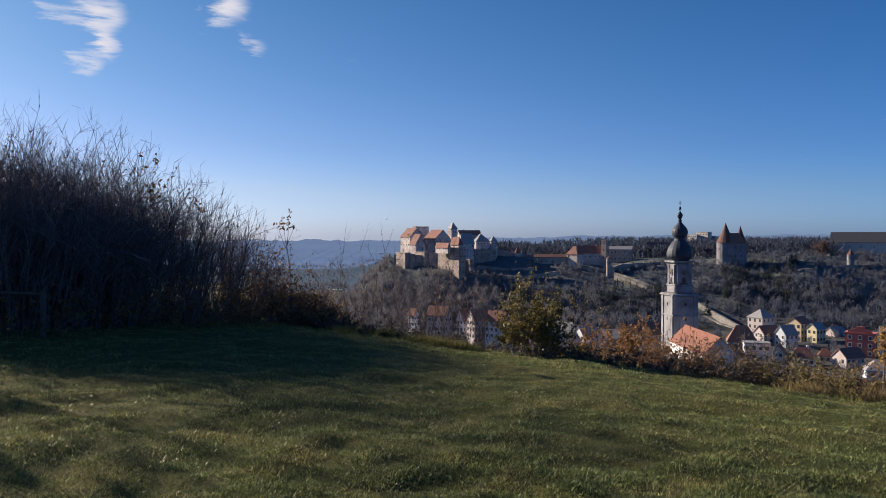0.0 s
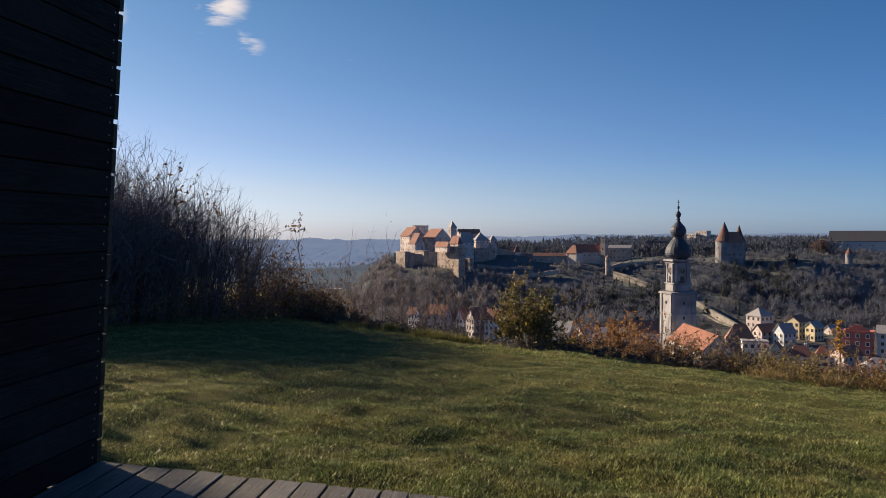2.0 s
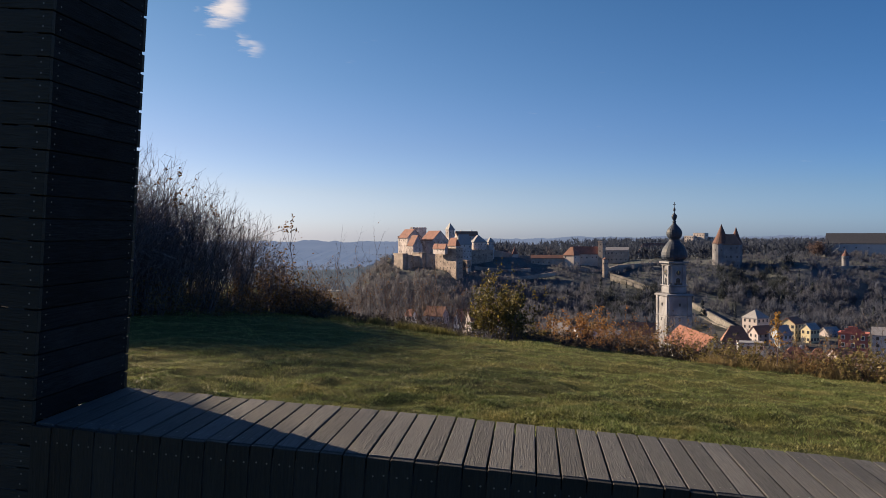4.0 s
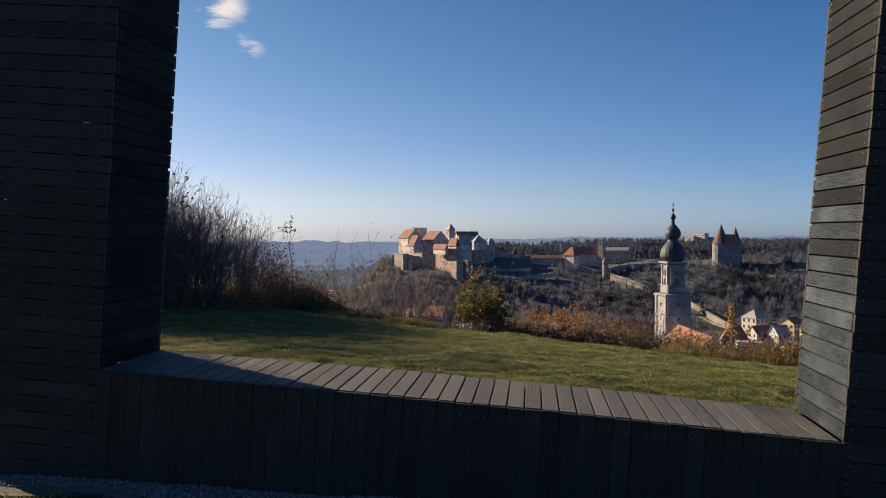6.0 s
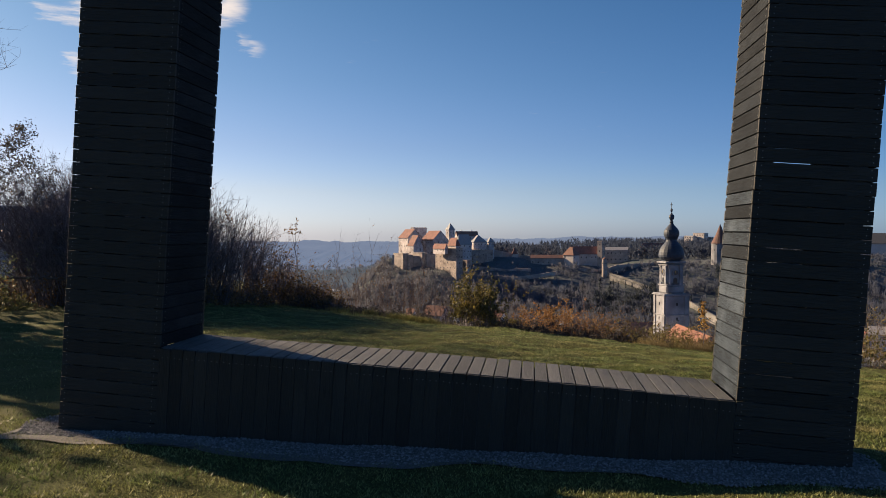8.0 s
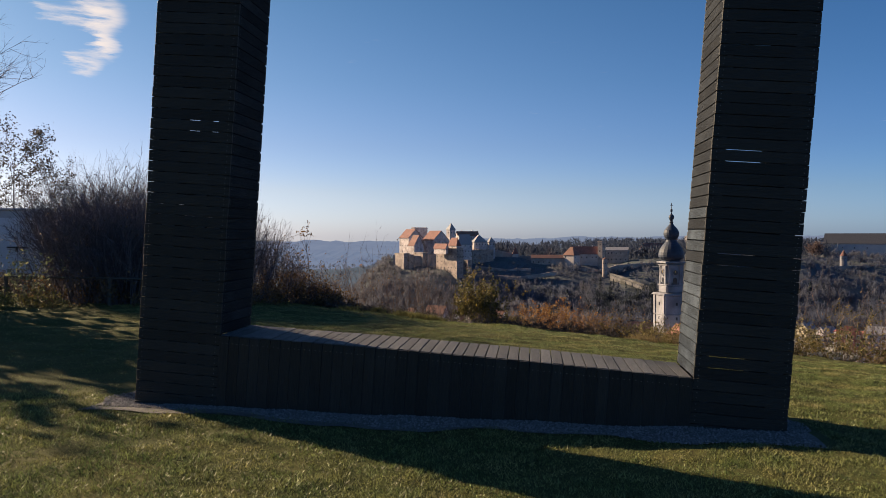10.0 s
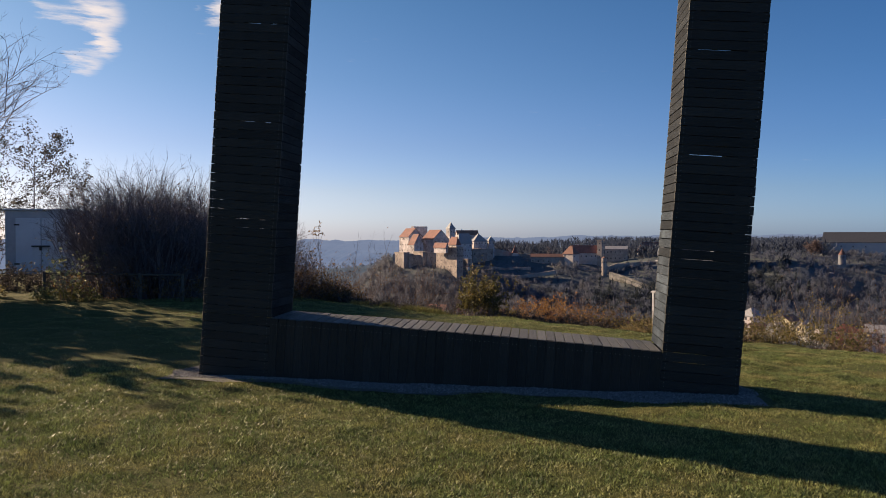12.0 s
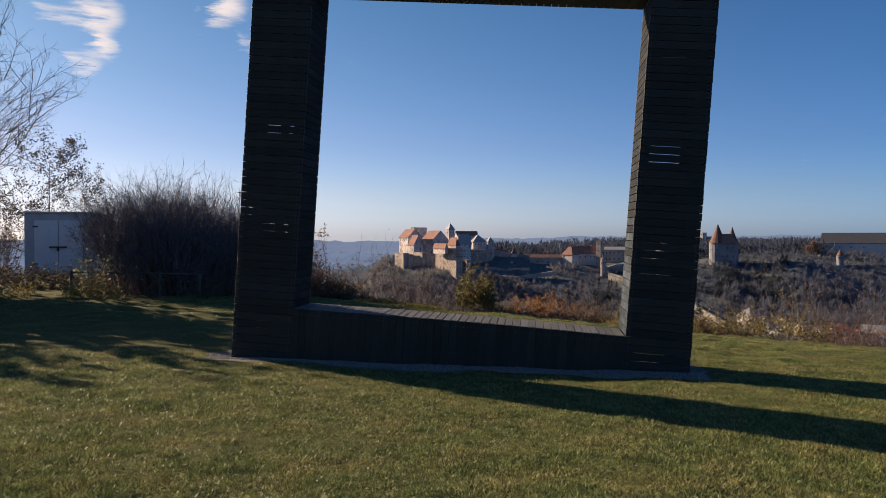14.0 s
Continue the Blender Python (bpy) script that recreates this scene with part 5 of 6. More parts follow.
shrub("bare_sapling", x, y, 4.2, 0.3, 3, "tall thin leafless sapling above the thicket", "sapling", seed=61, levels=2, kids=7, thick=0.03, up=0.3, lean=0.6)
for i, (u, v, h) in enumerate(((-3.56, 17.6, 2.85), (-3.2, 17.4, 1.6), (-6.2, 15.4, 3.05), (-6.6, 15.0, 3.0), (-5.6, 16.4, 2.9))):
    x, y = at(u, v)
    one = i == 0
    shrub("tall_weed", x, y, h, 0.12 if one else 0.5, 1 if one else 3, "tall dry weed stalk with a drooping brown seed head", "weed", bark="bark", seed=70 + i, levels=1, kids=7, thick=0.024 if one else 0.016, leaf="dryleaf", leaves=170, leaf_size=0.045, leaf_low=0.8, group="tall weed stalks", up=0.35, fill=0.92)

# the leafy bush and the brambles along the crest
x, y = at(1.62, 13.7)
shrub("leafy_bush", x, y, 1.5, 0.85, 48, "rounded bush with dull green and yellowing leaves", "bush", seed=81, levels=2, kids=6, thick=0.01, leaf="greenleaf", leaves=8500, leaf_size=0.03)
x, y = at(2.3, 14.4)
shrub("leafy_bush", x, y, 0.5, 0.9, 40, "low dark bush beside the leafy one", "bush", seed=82, levels=2, kids=4, thick=0.008, leaf="greenleaf", leaves=3500, leaf_size=0.022)
for i, (u, v, h, w, leaf, bark, n) in enumerate((
        (3.3, 15.2, 0.5, 1.3, "dryleaf", "redbark", 1500), (4.15, 15.7, 1.3, 1.6, "rustleaf", "redbark", 2600), (5.5, 16.8, 1.15, 1.7, "rustleaf", "redbark", 2400), (4.3, 13.4, 0.9, 1.2, "rustleaf", "redbark", 1500), (5.0, 12.9, 1.1, 1.2, "dryleaf", "bark", 1300), (5.7, 12.4, 0.95, 1.2, "greenleaf", "redbark", 1500),
        (6.0, 11.4, 0.72, 1.15, "goldleaf", "straw", 2600), (6.9, 11.0, 0.75, 1.2, "dryleaf", "redbark", 1500), (7.7, 11.2, 0.7, 1.3, "rustleaf", "redbark", 1500), (7.0, 12.6, 0.9, 1.5, "rustleaf", "redbark", 1500), (8.8, 11.0, 0.9, 1.5, "goldleaf", "redbark", 1500), (10.2, 10.8, 0.9, 1.6, "greenleaf", "redbark", 1500),
        (8.6, 13.0, 1.0, 1.6, "goldleaf", "redbark", 1500), (11.6, 10.6, 1.0, 1.7, "rustleaf", "redbark", 1300), (12.8, 9.8, 1.1, 1.7, "dryleaf", "redbark", 1200),
        (7.9, 10.2, 0.7, 1.4, "goldleaf", "redbark", 1500), (9.4, 9.9, 1.15, 1.7, "greenleaf", "redbark", 1600), (10.9, 9.4, 1.1, 1.6, "rustleaf", "redbark", 1300), (12.2, 9.0, 1.0, 1.6, "goldleaf", "redbark", 1300), (13.6, 8.6, 0.9, 1.6, "rustleaf", "redbark", 1300))):
    x, y = at(u, v)
    shrub("bramble", x, y, h + (0.3 if u > 8.2 else 0.1 if u > 7.6 else -0.04 if u > 5.6 else 0), w, 75, {"rustleaf": "bramble with rust-orange autumn leaves" if u < 5.9 else "twiggy bramble with withered russet leaves", "dryleaf": "bramble with withered brown leaves", "greenleaf": "low bush with dull green leaves", "goldleaf": "bramble with yellow-brown leaves"}[leaf] + " at the lawn's edge", "bramble", seed=100 + i, levels=2, kids=4, thick=0.0085, bark="straw" if i % 3 == 1 and u > 5.9 else bark, leaf="russet" if u > 5.9 and leaf == "rustleaf" else leaf, leaves=int(n * (4.2 if 3.9 < u < 5.6 and v > 15.5 else 1.7 if 7.5 < u < 9.6 else 1.15)), leaf_size=0.028 if 7.5 < u < 9.6 or 3.9 < u < 5.6 and v > 15.5 else 0.022, lean=0.9, up=-0.1, group="brambles along the crest")
for i, (u, v, h, w) in enumerate(((8.7, 10.1, 0.75, 0.5), (9.3, 9.9, 0.6, 0.4))):
    x, y = at(u, v)
    shrub("seedhead_vine", x, y, h, w, 26, "tangled dead vine with white fluffy seed heads", "vine", seed=190 + i, levels=2, kids=4, thick=0.006, leaf="fluff", leaves=420, leaf_size=0.035, lean=0.8, up=-0.1, leaf_low=0.3, group="seed-head vines at the lawn's edge")
for i, (u, v, h, w) in enumerate(((-2.7, 19.5, 1.8, 1.6), (-1.6, 20.0, 2.9, 1.7), (-0.6, 19.5, 2.8, 1.6), (0.3, 19.2, 2.9, 1.6), (1.2, 19.0, 3.0, 1.5), (2.2, 18.6, 2.7, 1.6), (3.2, 19.0, 1.7, 1.8), (-3.4, 20.4, 1.5, 1.6), (9.5, 13.0, 2.3, 1.8), (11.0, 12.4, 3.8, 1.9), (12.4, 11.6, 3.8, 1.9), (6.8, 15.6, 1.6, 1.6), (13.8, 11.0, 3.8, 1.9), (10.4, 11.6, 2.2, 1.5), (11.8, 11.0, 3.2, 1.5))):
    x, y = at(u, v)
    shrub("bare_bush", x, y, h, w, 36 if u < 2.5 else 30, "leafless bush of thin reddish-brown stems below the crest", "bush", seed=130 + i, levels=2, kids=5, thick=0.011, bark=("redbark", "bark", "redbark")[i % 3], leaf="dryleaf", leaves=180, leaf_size=0.03, group="bare bushes below the crest")


# dark bushes stand in for shade on the lawn's edge and its bank
for i in range(16):
    x, y = at(2.3 + 0.62 * i, 14.1 - 0.4 * i) if i < 9 else at(-3.6 + 0.72 * (i - 9), 17.5 - 0.3 * (i - 9))
    shrub("undergrowth_bush", x, y, 0.42, 1.1, 44, "low dark bushes standing in for shade along the crest", "bush", seed=180 + i, levels=2, kids=4, thick=0.006, leaf="greyleaf", leaves=1100, leaf_size=0.028, lean=0.9, up=-0.1, group="undergrowth of the crest")


def build_sapling():
    rng = np.random.default_rng(155)
    x, y = at(6.4, 10.76)
    z = ground_at(x, y)
    h = 0.26 - z
    t = thing("golden_sapling", Matrix.Translation((x, y, z)), "slender young tree with golden autumn leaves at the lawn's edge", "tree")
    part("trunk", sticks("trunk", [(0, 0, -0.1, 0.03, 0, h * 0.6, 0.012, 0.008), (0.03, 0, h * 0.6, 0, 0.02, h * 0.98, 0.008, 0.003)], M["bark"], 6), None, t)
    k = 1 - 0.55 * rng.uniform(0, 1, 420) ** 0.9
    r = (0.03 + 0.2 * np.sqrt(1 - k)) * (0.75 + 0.45 * np.sin(k * 40)) * np.sqrt(rng.uniform(0, 1, 420))
    a = rng.uniform(0, 6.283, 420)
    tagged(part("foliage", flakes("foliage", np.stack([r * np.cos(a), r * np.sin(a), k * h], 1), 0.022, M["amberleaf"], rng), None, t), kind="stuff")


build_sapling()


def tufts(name, places, label, seed, material, height, count, category="tall grass"):
    rng = np.random.default_rng(seed)
    v = []
    for u, w, r in places:
        x0, y0 = at(u, w)
        x, y = x0 + rng.normal(0, r, count), y0 + rng.normal(0, r * 0.5, count)
        z = ground_height(x, y)
        h = height * rng.uniform(0.4, 1.2, count)
        a, b = rng.uniform(0, 6.28, count), rng.uniform(0, 6.28, count)
        k = 0.006
        v.append(np.stack([np.stack([x - k * np.cos(a), y - k * np.sin(a), z - 0.02], 1), np.stack([x + k * np.cos(a), y + k * np.sin(a), z - 0.02], 1), np.stack([x + 0.5 * h * np.cos(b), y + 0.5 * h * np.sin(b), z + h], 1)], 1))
    v = np.concatenate(v).reshape(-1, 3)
    tagged(new(name, raw_mesh(name, v, np.arange(len(v)).reshape(-1, 3), 3, M[material])), label, category, kind="stuff")


tufts("tall_grass", [(-3.6 + 0.55 * i, 16.6 - 0.30 * i - 0.02 * i * i, 0.35) for i in range(12)], "uncut green grass along the crest", 7, "blade", 0.06, 450)
tufts("mound_grass", [(-0.35, 15.3, 0.2), (0.05, 15.0, 0.22), (0.4, 14.9, 0.18), (-2.1, 16.3, 0.2), (-1.2, 15.9, 0.15)], "yellow-green grass tussocks on the crest", 6, "tussock", 0.17, 800)
tufts("straw_grass", [(2.6 + 0.6 * i, 15.4 - 0.42 * i, 0.35) for i in range(12)], "dry straw-coloured grass among the brambles", 9, "straw", 0.2, 420)
tufts("tan_grass", [(5.35 + 0.45 * i, 10.9 - 0.16 * i + 0.3 * (i % 2), 0.16) for i in range(6)], "drooping tan clumps of dead grass at the lawn's edge", 12, "straw", 0.22, 300)
tufts("edge_grass", [(5.5 + 0.7 * i, 10.9 - 0.12 * i, 0.4) for i in range(12)], "rough grass at the lawn's edge", 10, "blade", 0.07, 900)


def build_shed():
    m = pose(-19.2, 19.9, ground_at(-19.2, 19.9) + 0.05, 0, 0, 20)
    t = thing("storage_shed", m, "pale grey sheet-metal storage shed with closed double doors", "shed")
    part("body", box(-1.35, 1.35, 0, 4.5, 0.0, 2.6, 0.02), M["shed"], t)
    part("roof", box(-1.42, 1.42, -0.08, 4.58, 2.6, 2.68, 0.02), M["shed"], t)
    for s in (-1, 1):
        d = part("door", box(min(0.02 * s, 0.95 * s), max(0.02 * s, 0.95 * s), -0.05, -0.005, 0.12, 2.3, 0.01), M["shed_door"], t)
        for z in (0.4, 2.0):
            part("hinge", box(min(0.8 * s, 1.0 * s), max(0.8 * s, 1.0 * s), -0.075, -0.051, z, z + 0.06), M["core"], d)
        part("ridge", box(min(0.3 * s, 0.6 * s), max(0.3 * s, 0.6 * s), -0.065, -0.051, 0.3, 2.1), M["shed_door"], d)
    part("door_bar", box(-0.35, 0.35, -0.12, -0.06, 1.12, 1.18), M["core"], t, "dark iron locking bar")
    part("padlock", box(-0.05, 0.05, -0.14, -0.1, 0.98, 1.12, 0.01), M["core"], t)


build_shed()


def build_fence():
    t = thing("rail_fence", Matrix.Identity(4), "low weathered wooden rail fence before the thicket", "fence")
    pts = [(-11.9, 9.7), (-9.4, 10.0), (-8.3, 10.15)]
    for x, y in pts:
        z = ground_at(x, y)
        ob = part("post", turned([(0.045, -0.3), (0.045, 0.7), (0.03, 0.72)], 8), M["rail"], t)
        ob.matrix_basis = Matrix.Translation((x, y, z))
    for (xa, ya), (xb, yb) in zip(pts, pts[1:]):
        a, b = Vector((xa, ya, ground_at(xa, ya) + 0.68)), Vector((xb, yb, ground_at(xb, yb) + 0.68))
        part("rail", sticks("rail", [(*a, *b, 0.028, 0.025)], M["rail"], 8), None, t)


build_fence()
shrub("golden_weed", -10.9, 9.3, 1.6, 0.7, 16, "tall loose clump of pale-leaved weeds by the fence", "weed", seed=160, bark="bark", lean=0.2, wide=0.4, leaf="paleleaf", leaves=420, leaf_size=0.04, thick=0.006)
shrub("brown_weed", -10.8, 9.0, 0.6, 1.2, 60, "low brown and yellow-green weed mound by the fence", "weed", seed=162, bark="straw", lean=0.8, leaf="tussock", leaves=1500, leaf_size=0.035, thick=0.005)
shrub("golden_weed", -13.2, 9.0, 0.6, 1.1, 30, "low clump of yellowing weeds by the fence", "weed", seed=161, bark="straw", leaf="goldleaf", leaves=500, leaf_size=0.04, thick=0.006)


# dark bushes put in for the band of shade before the shed
for i, (x, y, h, w) in enumerate(((-14.6, 13.4, 0.9, 2.4), (-16.6, 13.6, 1.0, 2.6), (-18.8, 14.2, 1.0, 2.6), (-21.0, 15.0, 1.0, 2.6))):
    shrub("undergrowth_bush", x, y, h, w, 60, "low dark bushes standing in for shade before the storage shed", "bush", seed=165 + i, levels=2, kids=4, thick=0.008, leaf="greyleaf", leaves=2000, leaf_size=0.05, lean=0.9, up=-0.1, group="undergrowth before the shed")


def tree(name, x, y, height, crown, label, seed, leaf=None, leaves=0, levels=4, kids=5, first=0.25, thick=0.11, limbs_n=16, leaf_size=0.048):
    rng = np.random.default_rng(seed)
    t = thing(name, Matrix.Translation((x, y, ground_at(x, y) - 0.1)), label, "tree")
    trunk, limbs, tips = [], [], []
    branch(rng, trunk, [], (0, 0, 0), (0, 0, 1), height * 0.9, thick, 0, 0, 0.15, 0.2, 8)
    part("trunk", sticks("trunk", trunk, M["bark"], 8), None, t)
    for i in range(limbs_n):
        k = rng.uniform(first, 0.95)
        seg = trunk[min(int(k * 8), 7)]
        a = rng.uniform(0, 6.283)
        d = np.array([math.cos(a), math.sin(a), rng.uniform(0.25, 0.9)])
        branch(rng, limbs, tips, seg[:3], d / np.linalg.norm(d), crown * (1.15 - 0.7 * k) * rng.uniform(0.7, 1.1), thick * 0.42 * (1.1 - 0.6 * k), levels - 2, kids, 0.35, 0.25, 4, 0.6, 0.5)
    tagged(part("crown", sticks("crown", limbs, M["bark"]), None, t), kind="stuff")
    if leaves:
        p = np.array(tips)[rng.integers(0, len(tips), leaves)] + rng.normal(0, leaf_size * 1.9, (leaves, 3))
        tagged(part("foliage", flakes("foliage", p, leaf_size, M[leaf], rng), None, t), kind="stuff")
    return t


tree("bare_tree", -18.5, 12.2, 9.6, 5.3, "tall bare deciduous tree with fine drooping twigs", 201, levels=5, kids=7, limbs_n=25, thick=0.1)
tree("leafy_tree", -23.2, 25.0, 6.6, 3.6, "small tree with sparse dark withered leaves", 202, "greyleaf", 9500, levels=4, kids=6, thick=0.06, limbs_n=26, first=0.12, leaf_size=0.056)
tree("leafy_tree", -26.0, 22.0, 6.4, 3.0, "small tree with sparse dark withered leaves", 203, "greyleaf", 6500, levels=4, kids=6, thick=0.07)
for i, (x, y, h, w) in enumerate(((-22.6, 19.6, 3.0, 2.6), (-25.0, 18.6, 3.2, 3.0), (-16.4, 21.6, 3.0, 2.6), (-14.0, 19.0, 3.9, 4.4))):
    shrub("hedge_shrub", x, y, h, w, 90, "leafless shrub with withered leaves beside the shed", seed=170 + i, levels=2, kids=6, thick=0.013, leaf="dryleaf", leaves=1500, leaf_size=0.045, fill=0.55, group="shrubs round the shed")
# added out of view and sized to cast the broad shade on the lawn
shrub("evergreen_bush", -17.2, 8.0, 6.8, 3.4, 90, "broad dense evergreen bush out of view, added to shade the lawn", "bush", seed=210, levels=2, kids=5, thick=0.03, leaf="greenleaf", leaves=17000, leaf_size=0.15)

# ---- woods and far hills ----


def wood_tree(rng, conifer, twigs=60):
    """Triangles of one far tree of unit height."""
    tri = []
    if conifer:
        for i in range(60):
            z = rng.uniform(0.12, 0.97)
            r = 0.22 * (1 - z) + 0.02
            a = rng.uniform(0, 6.283)
            c, s = math.cos(a), math.sin(a)
            w = 0.07
            tri.append(((0, 0, z + 0.06), (r * c - w * s, r * s + w * c, z - 0.05), (r * c + w * s, r * s - w * c, z - 0.05)))
        return np.array(tri)
    for i in range(twigs):
        k = rng.uniform(0.08, 0.62)
        a, e = rng.uniform(0, 6.283), rng.uniform(0.3, 1.45)
        l = rng.uniform(0.18, 0.4)
        b = np.array([rng.normal(0, 0.11), rng.normal(0, 0.11), k])
        d = np.array([math.cos(a) * math.cos(e) * 0.8, math.sin(a) * math.cos(e) * 0.8, math.sin(e)])
        w = rng.normal(0, 0.8 / twigs, 3)
        tri.append((b + w, b - w, b + d * l))
        d2 = d + rng.normal(0, 0.35, 3)
        c = b + d * l * 0.5
        tri.append((c + w * 0.7, c - w * 0.7, c + d2 * l * 0.5))
    tri.append(((-0.02, 0, -0.1), (0.02, 0, -0.1), (0, 0, 0.6)))
    tri.append(((0, -0.02, -0.1), (0, 0.02, -0.1), (0, 0, 0.6)))
    return np.array(tri)


def plant_woods(name, u, v, h, material, conifer, label, seed, twigs=60):
    rng = np.random.default_rng(seed)
    kinds = [wood_tree(rng, conifer, twigs) for _ in range(7)]
    p = np.stack([u, v, np.zeros_like(u)], 1)
    m = np.array(VIEW)
    wx = p @ m[:3, :3].T + m[:3, 3]
    z = ground_height(wx[:, 0], wx[:, 1]) - 0.3
    out = []
    pick = rng.integers(0, 7, len(u))
    for k in range(7):
        s = pick == k
        n = int(s.sum())
        if not n:
            continue
        a = rng.uniform(0, 6.283, n)
        c, sn = np.cos(a)[:, None, None], np.sin(a)[:, None, None]
        t = kinds[k][None]
        wide = rng.uniform(0.6, 1.25, (n, 1, 1))
        x = (t[..., 0] * c - t[..., 1] * sn) * wide
        y = (t[..., 0] * sn + t[..., 1] * c) * wide
        q = np.stack([x, y, np.broadcast_to(t[..., 2], x.shape)], -1) * h[s][:, None, None, None]
        q += np.stack([wx[s, 0], wx[s, 1], z[s]], 1)[:, None, None]
        out.append(q.reshape(-1, 3))
    vv = np.concatenate(out)
    tagged(new(name, raw_mesh(name, vv, np.arange(len(vv)).reshape(-1, 3), 3, M[material])), label, "woods", kind="stuff")


def build_woods():
    rng = np.random.default_rng(77)
    n = 4700
    v = 366 + 166 * rng.uniform(0, 1, n)
    u = rng.uniform(-95, 312, n)
    side = u / v   # slope of the sight line from the hill
    stair = np.interp(side, (0.231, 0.385), (470, 394))
    ok = ~((v > 481) & (side > -0.07) & (side < 0.04)) & ~((v > 440) & (v < 481) & (side > -0.016) & (side < 0.03)) & ~((v > 466) & (side > 0.02) & (side < 0.045)) & ~((side > 0.225) & (side < 0.41) & (v < stair + 4) & (v > stair - np.where(side > 0.32, 32, 18)))
    open_ = np.sin(u * 0.06 + 1) * np.sin(v * 0.07) + 0.6 * np.sin(u * 0.17)
    ok &= (open_ < 1.2) & ((v < 494) | (side > 0.4) | ((side > 0.24) & (v < 500)))
    u, v = u[ok], v[ok]
    h = rng.uniform(3.5, 9.5, len(u)) * np.where(v > 448, 0.65, 1) * np.where((v > 465) & (u < 75), 0.6, 1)
    # trees below the castle take the lightened copy, painted for bright haze
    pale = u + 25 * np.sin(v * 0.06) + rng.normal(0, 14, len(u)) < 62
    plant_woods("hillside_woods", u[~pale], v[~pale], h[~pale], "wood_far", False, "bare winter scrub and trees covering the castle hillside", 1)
    plant_woods("lightened_woods", u[pale], v[pale], h[pale], "scrub", False, "bare winter woods beneath the castle, painted paler for bright haze", 10)
    n = 70
    u, v = rng.uniform(-10, 260, n), rng.uniform(372, 455, n)
    plant_woods("hillside_evergreens", u, v, rng.uniform(5, 9, n), "conifer_far", True, "dark evergreens scattered on the hillside", 2)
    # dark trees under the stair wall; by the gate towers they paint slope shade
    n = 330
    v = rng.uniform(392, 442, n)
    u = rng.uniform(0.2, 0.3, n) * v
    far = np.arange(n) % 2 == 0
    v = np.where(far, rng.uniform(425, 486, n), v)
    u = np.where(far, rng.uniform(0.375, 0.48, n) * v, u)
    plant_woods("dark_slope_woods", u, v, rng.uniform(5, 9, n), "conifer_far", False, "dark trees on the castle slope, partly standing in for its shade", 12)
    n = 620
    v = rng.uniform(385, 525, n)
    u = rng.uniform(-0.145, -0.055, n) * v
    ok = (v < 486) | (u < -36)
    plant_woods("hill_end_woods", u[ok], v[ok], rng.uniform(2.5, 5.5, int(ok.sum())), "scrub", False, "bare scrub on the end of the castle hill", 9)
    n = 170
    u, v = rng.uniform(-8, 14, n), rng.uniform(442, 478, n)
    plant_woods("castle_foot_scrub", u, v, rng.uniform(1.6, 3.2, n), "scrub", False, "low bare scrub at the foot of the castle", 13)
    n = 1500
    v = 535 + 900 * rng.uniform(0, 1, n) ** 1.6
    u = rng.uniform(0.03, 0.66, n) * v
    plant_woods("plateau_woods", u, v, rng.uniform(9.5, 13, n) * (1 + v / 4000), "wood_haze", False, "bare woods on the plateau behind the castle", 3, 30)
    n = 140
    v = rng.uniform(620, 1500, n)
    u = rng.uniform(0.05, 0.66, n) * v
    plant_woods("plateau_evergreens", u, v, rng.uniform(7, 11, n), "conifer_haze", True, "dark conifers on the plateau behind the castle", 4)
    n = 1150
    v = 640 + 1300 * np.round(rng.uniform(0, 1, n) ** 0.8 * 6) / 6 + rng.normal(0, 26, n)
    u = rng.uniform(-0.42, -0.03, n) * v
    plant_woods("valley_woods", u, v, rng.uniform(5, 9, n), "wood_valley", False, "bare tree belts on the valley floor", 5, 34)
    n = 260
    v, u = rng.uniform(60, 240, n), None
    u = rng.uniform(-0.3, 0.6, n) * v
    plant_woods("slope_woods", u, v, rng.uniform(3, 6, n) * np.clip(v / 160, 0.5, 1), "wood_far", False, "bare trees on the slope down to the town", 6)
    n = 250
    v = rng.uniform(255, 368, n)
    u = rng.uniform(-0.12, 0.62, n) * v
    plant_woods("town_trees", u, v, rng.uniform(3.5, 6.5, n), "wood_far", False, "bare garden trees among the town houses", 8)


build_woods()


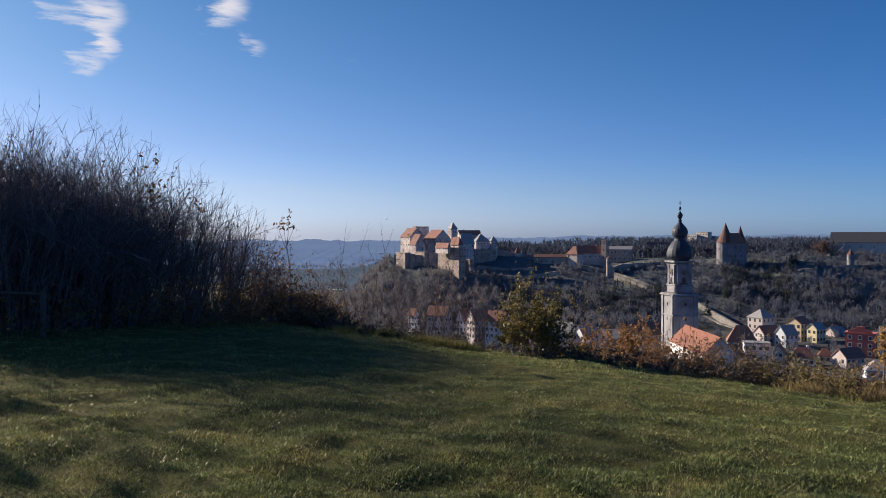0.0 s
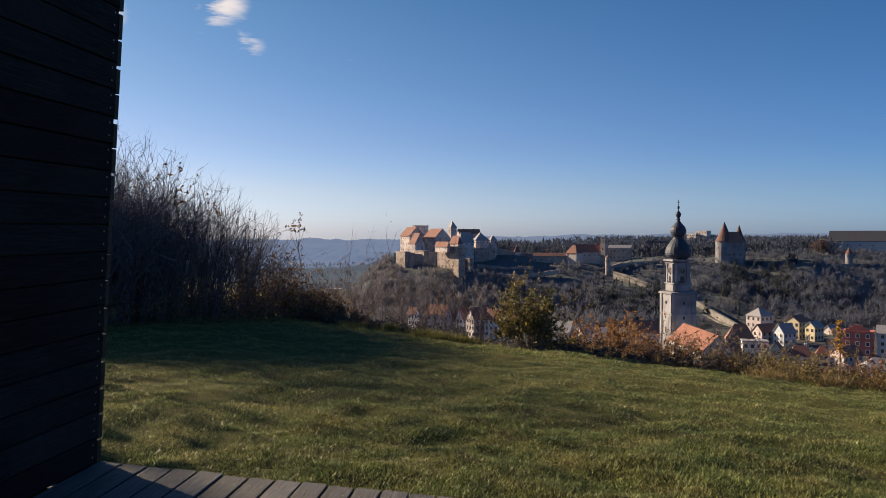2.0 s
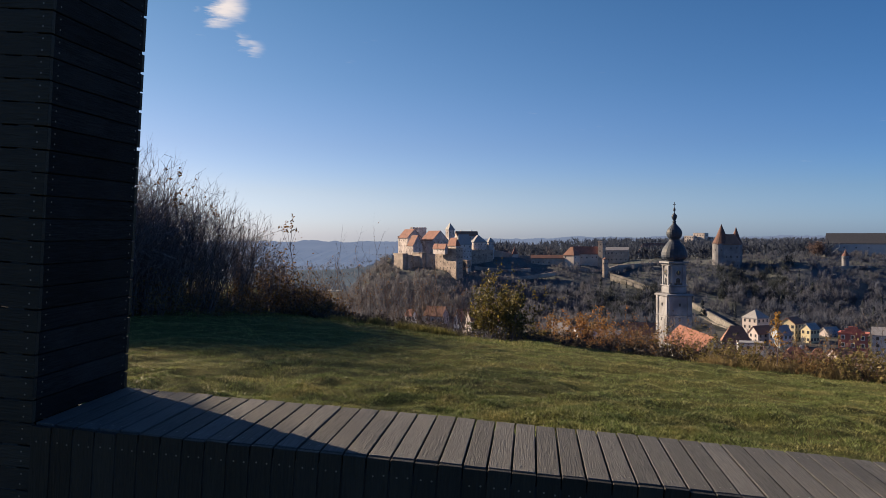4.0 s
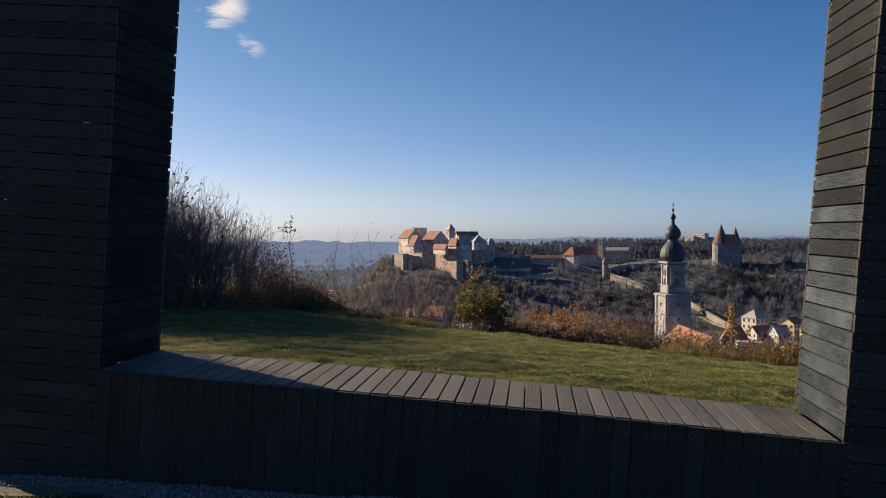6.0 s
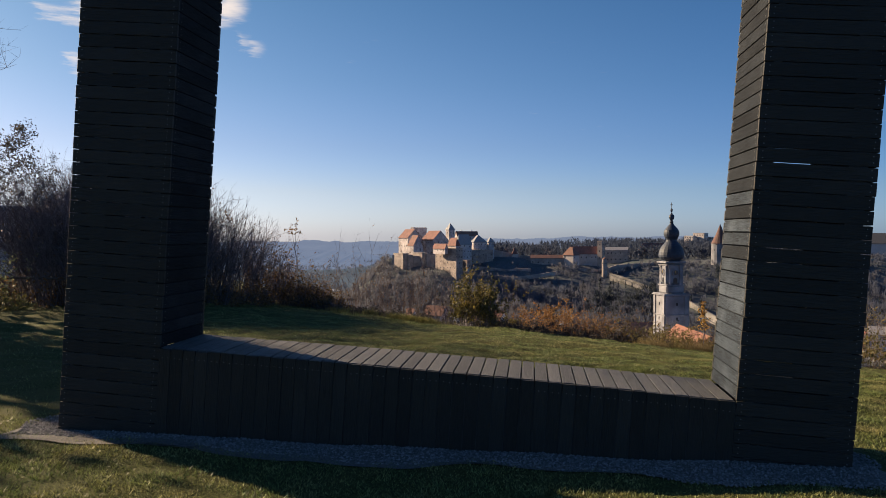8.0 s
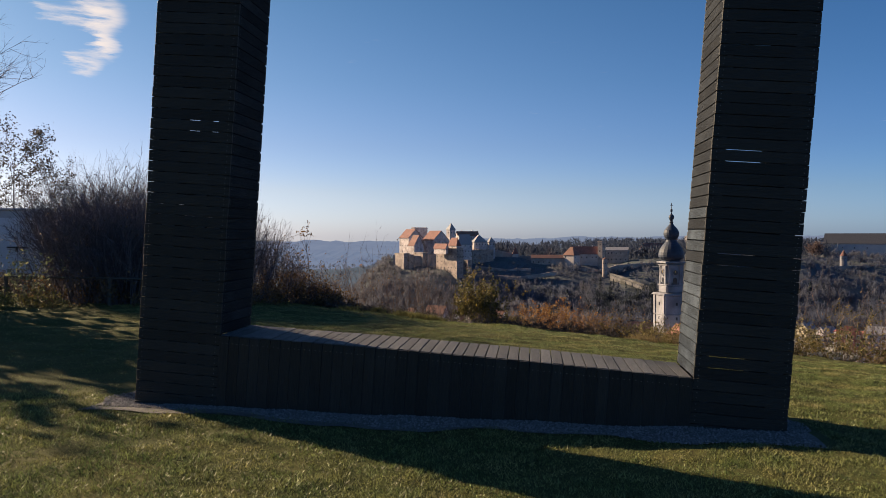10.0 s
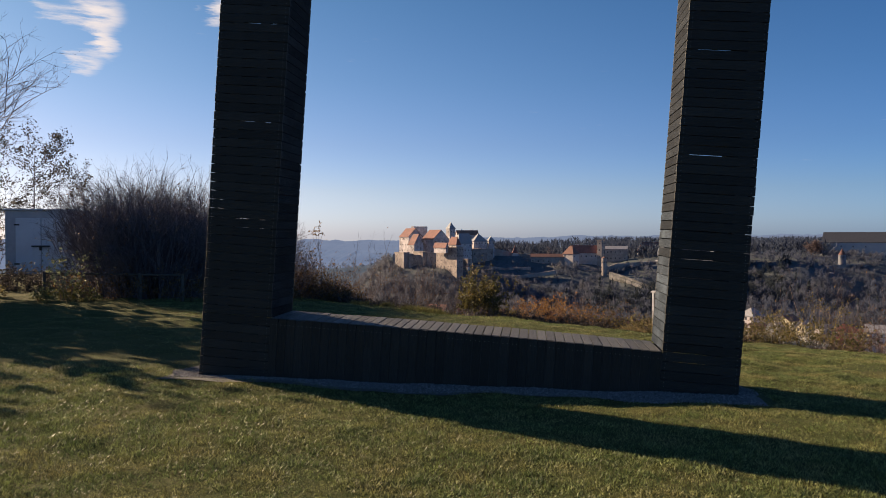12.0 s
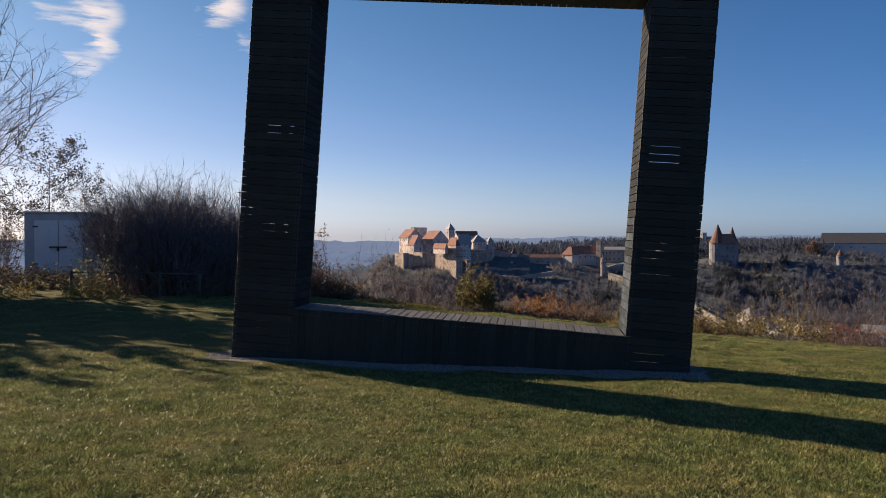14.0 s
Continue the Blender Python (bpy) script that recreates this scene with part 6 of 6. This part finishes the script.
for i, (u, v, h) in enumerate(((77, 522, 11), (108, 528, 10), (48, 530, 8), (262, 520, 9), (-30, 512, 5))):
    x, y = at(u, v)
    tree("ridge_tree", x, y, h, h * 0.45, "bare deciduous tree standing on the castle ridge", 300 + i, levels=4, kids=5, thick=0.3, limbs_n=18)


x, y = at(266, 521)
tree("autumn_tree", x, y, 11, 7.0, "broad ridge tree with rust-brown autumn leaves", 340, "ridgeleaf", 2200, levels=4, kids=5, thick=0.3, limbs_n=18, leaf_size=0.42)


def far_hills(name, v, heights, u0, u1, label, seed, foot=700.0):
    """A wooded ridge line far off, with an uneven tree-top edge."""
    rng = np.random.default_rng(seed)
    n = 700
    u = np.linspace(u0, u1, n)
    top = np.interp(u, *zip(*heights)) + 2.2 * np.convolve(rng.normal(0, 1, n), np.ones(3) / 3, "same") + 3 * np.sin(u * 0.011) + 2 * np.sin(u * 0.029)
    pts = np.concatenate([np.stack([u, np.full(n, v), top], 1), np.stack([u, np.full(n, v - foot), np.full(n, -48.0)], 1), np.stack([u, np.full(n, v + 300.0), np.full(n, -48.0)], 1)])
    m = np.array(VIEW)
    pts = pts @ m[:3, :3].T + m[:3, 3]
    i = np.arange(n - 1)
    q = np.concatenate([np.stack([n + i, n + i + 1, i + 1, i], 1), np.stack([i, i + 1, 2 * n + i + 1, 2 * n + i], 1)])
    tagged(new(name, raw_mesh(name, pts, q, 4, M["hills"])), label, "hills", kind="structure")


# these ridges glow blue in place of haze in the air
far_hills("backdrop_hills", 3900, ((-2600, -16), (-1000, -26), (-600, -30), (-280, -24), (0, -14), (400, -8), (800, 0), (1300, 3), (2000, 6), (2900, 8)), -2900, 3000, "long wooded hills on the horizon, blue haze painted as their glow", 1)
far_hills("backdrop_hills", 2300, ((-1900, -8), (-900, -11), (-600, -12), (-380, -14), (-280, -15), (-160, -12), (0, -9), (300, -8), (900, -4), (1900, -2)), -1950, 1950, "nearer wooded hills, blue haze painted as their glow", 2)
far_hills("backdrop_hills", 1450, ((-900, -20), (-420, -21), (-260, -24), (-150, -30), (-70, -52)), -900, -70, "wooded foothills beyond the valley fields, blue haze painted as their glow", 3, 480.0)
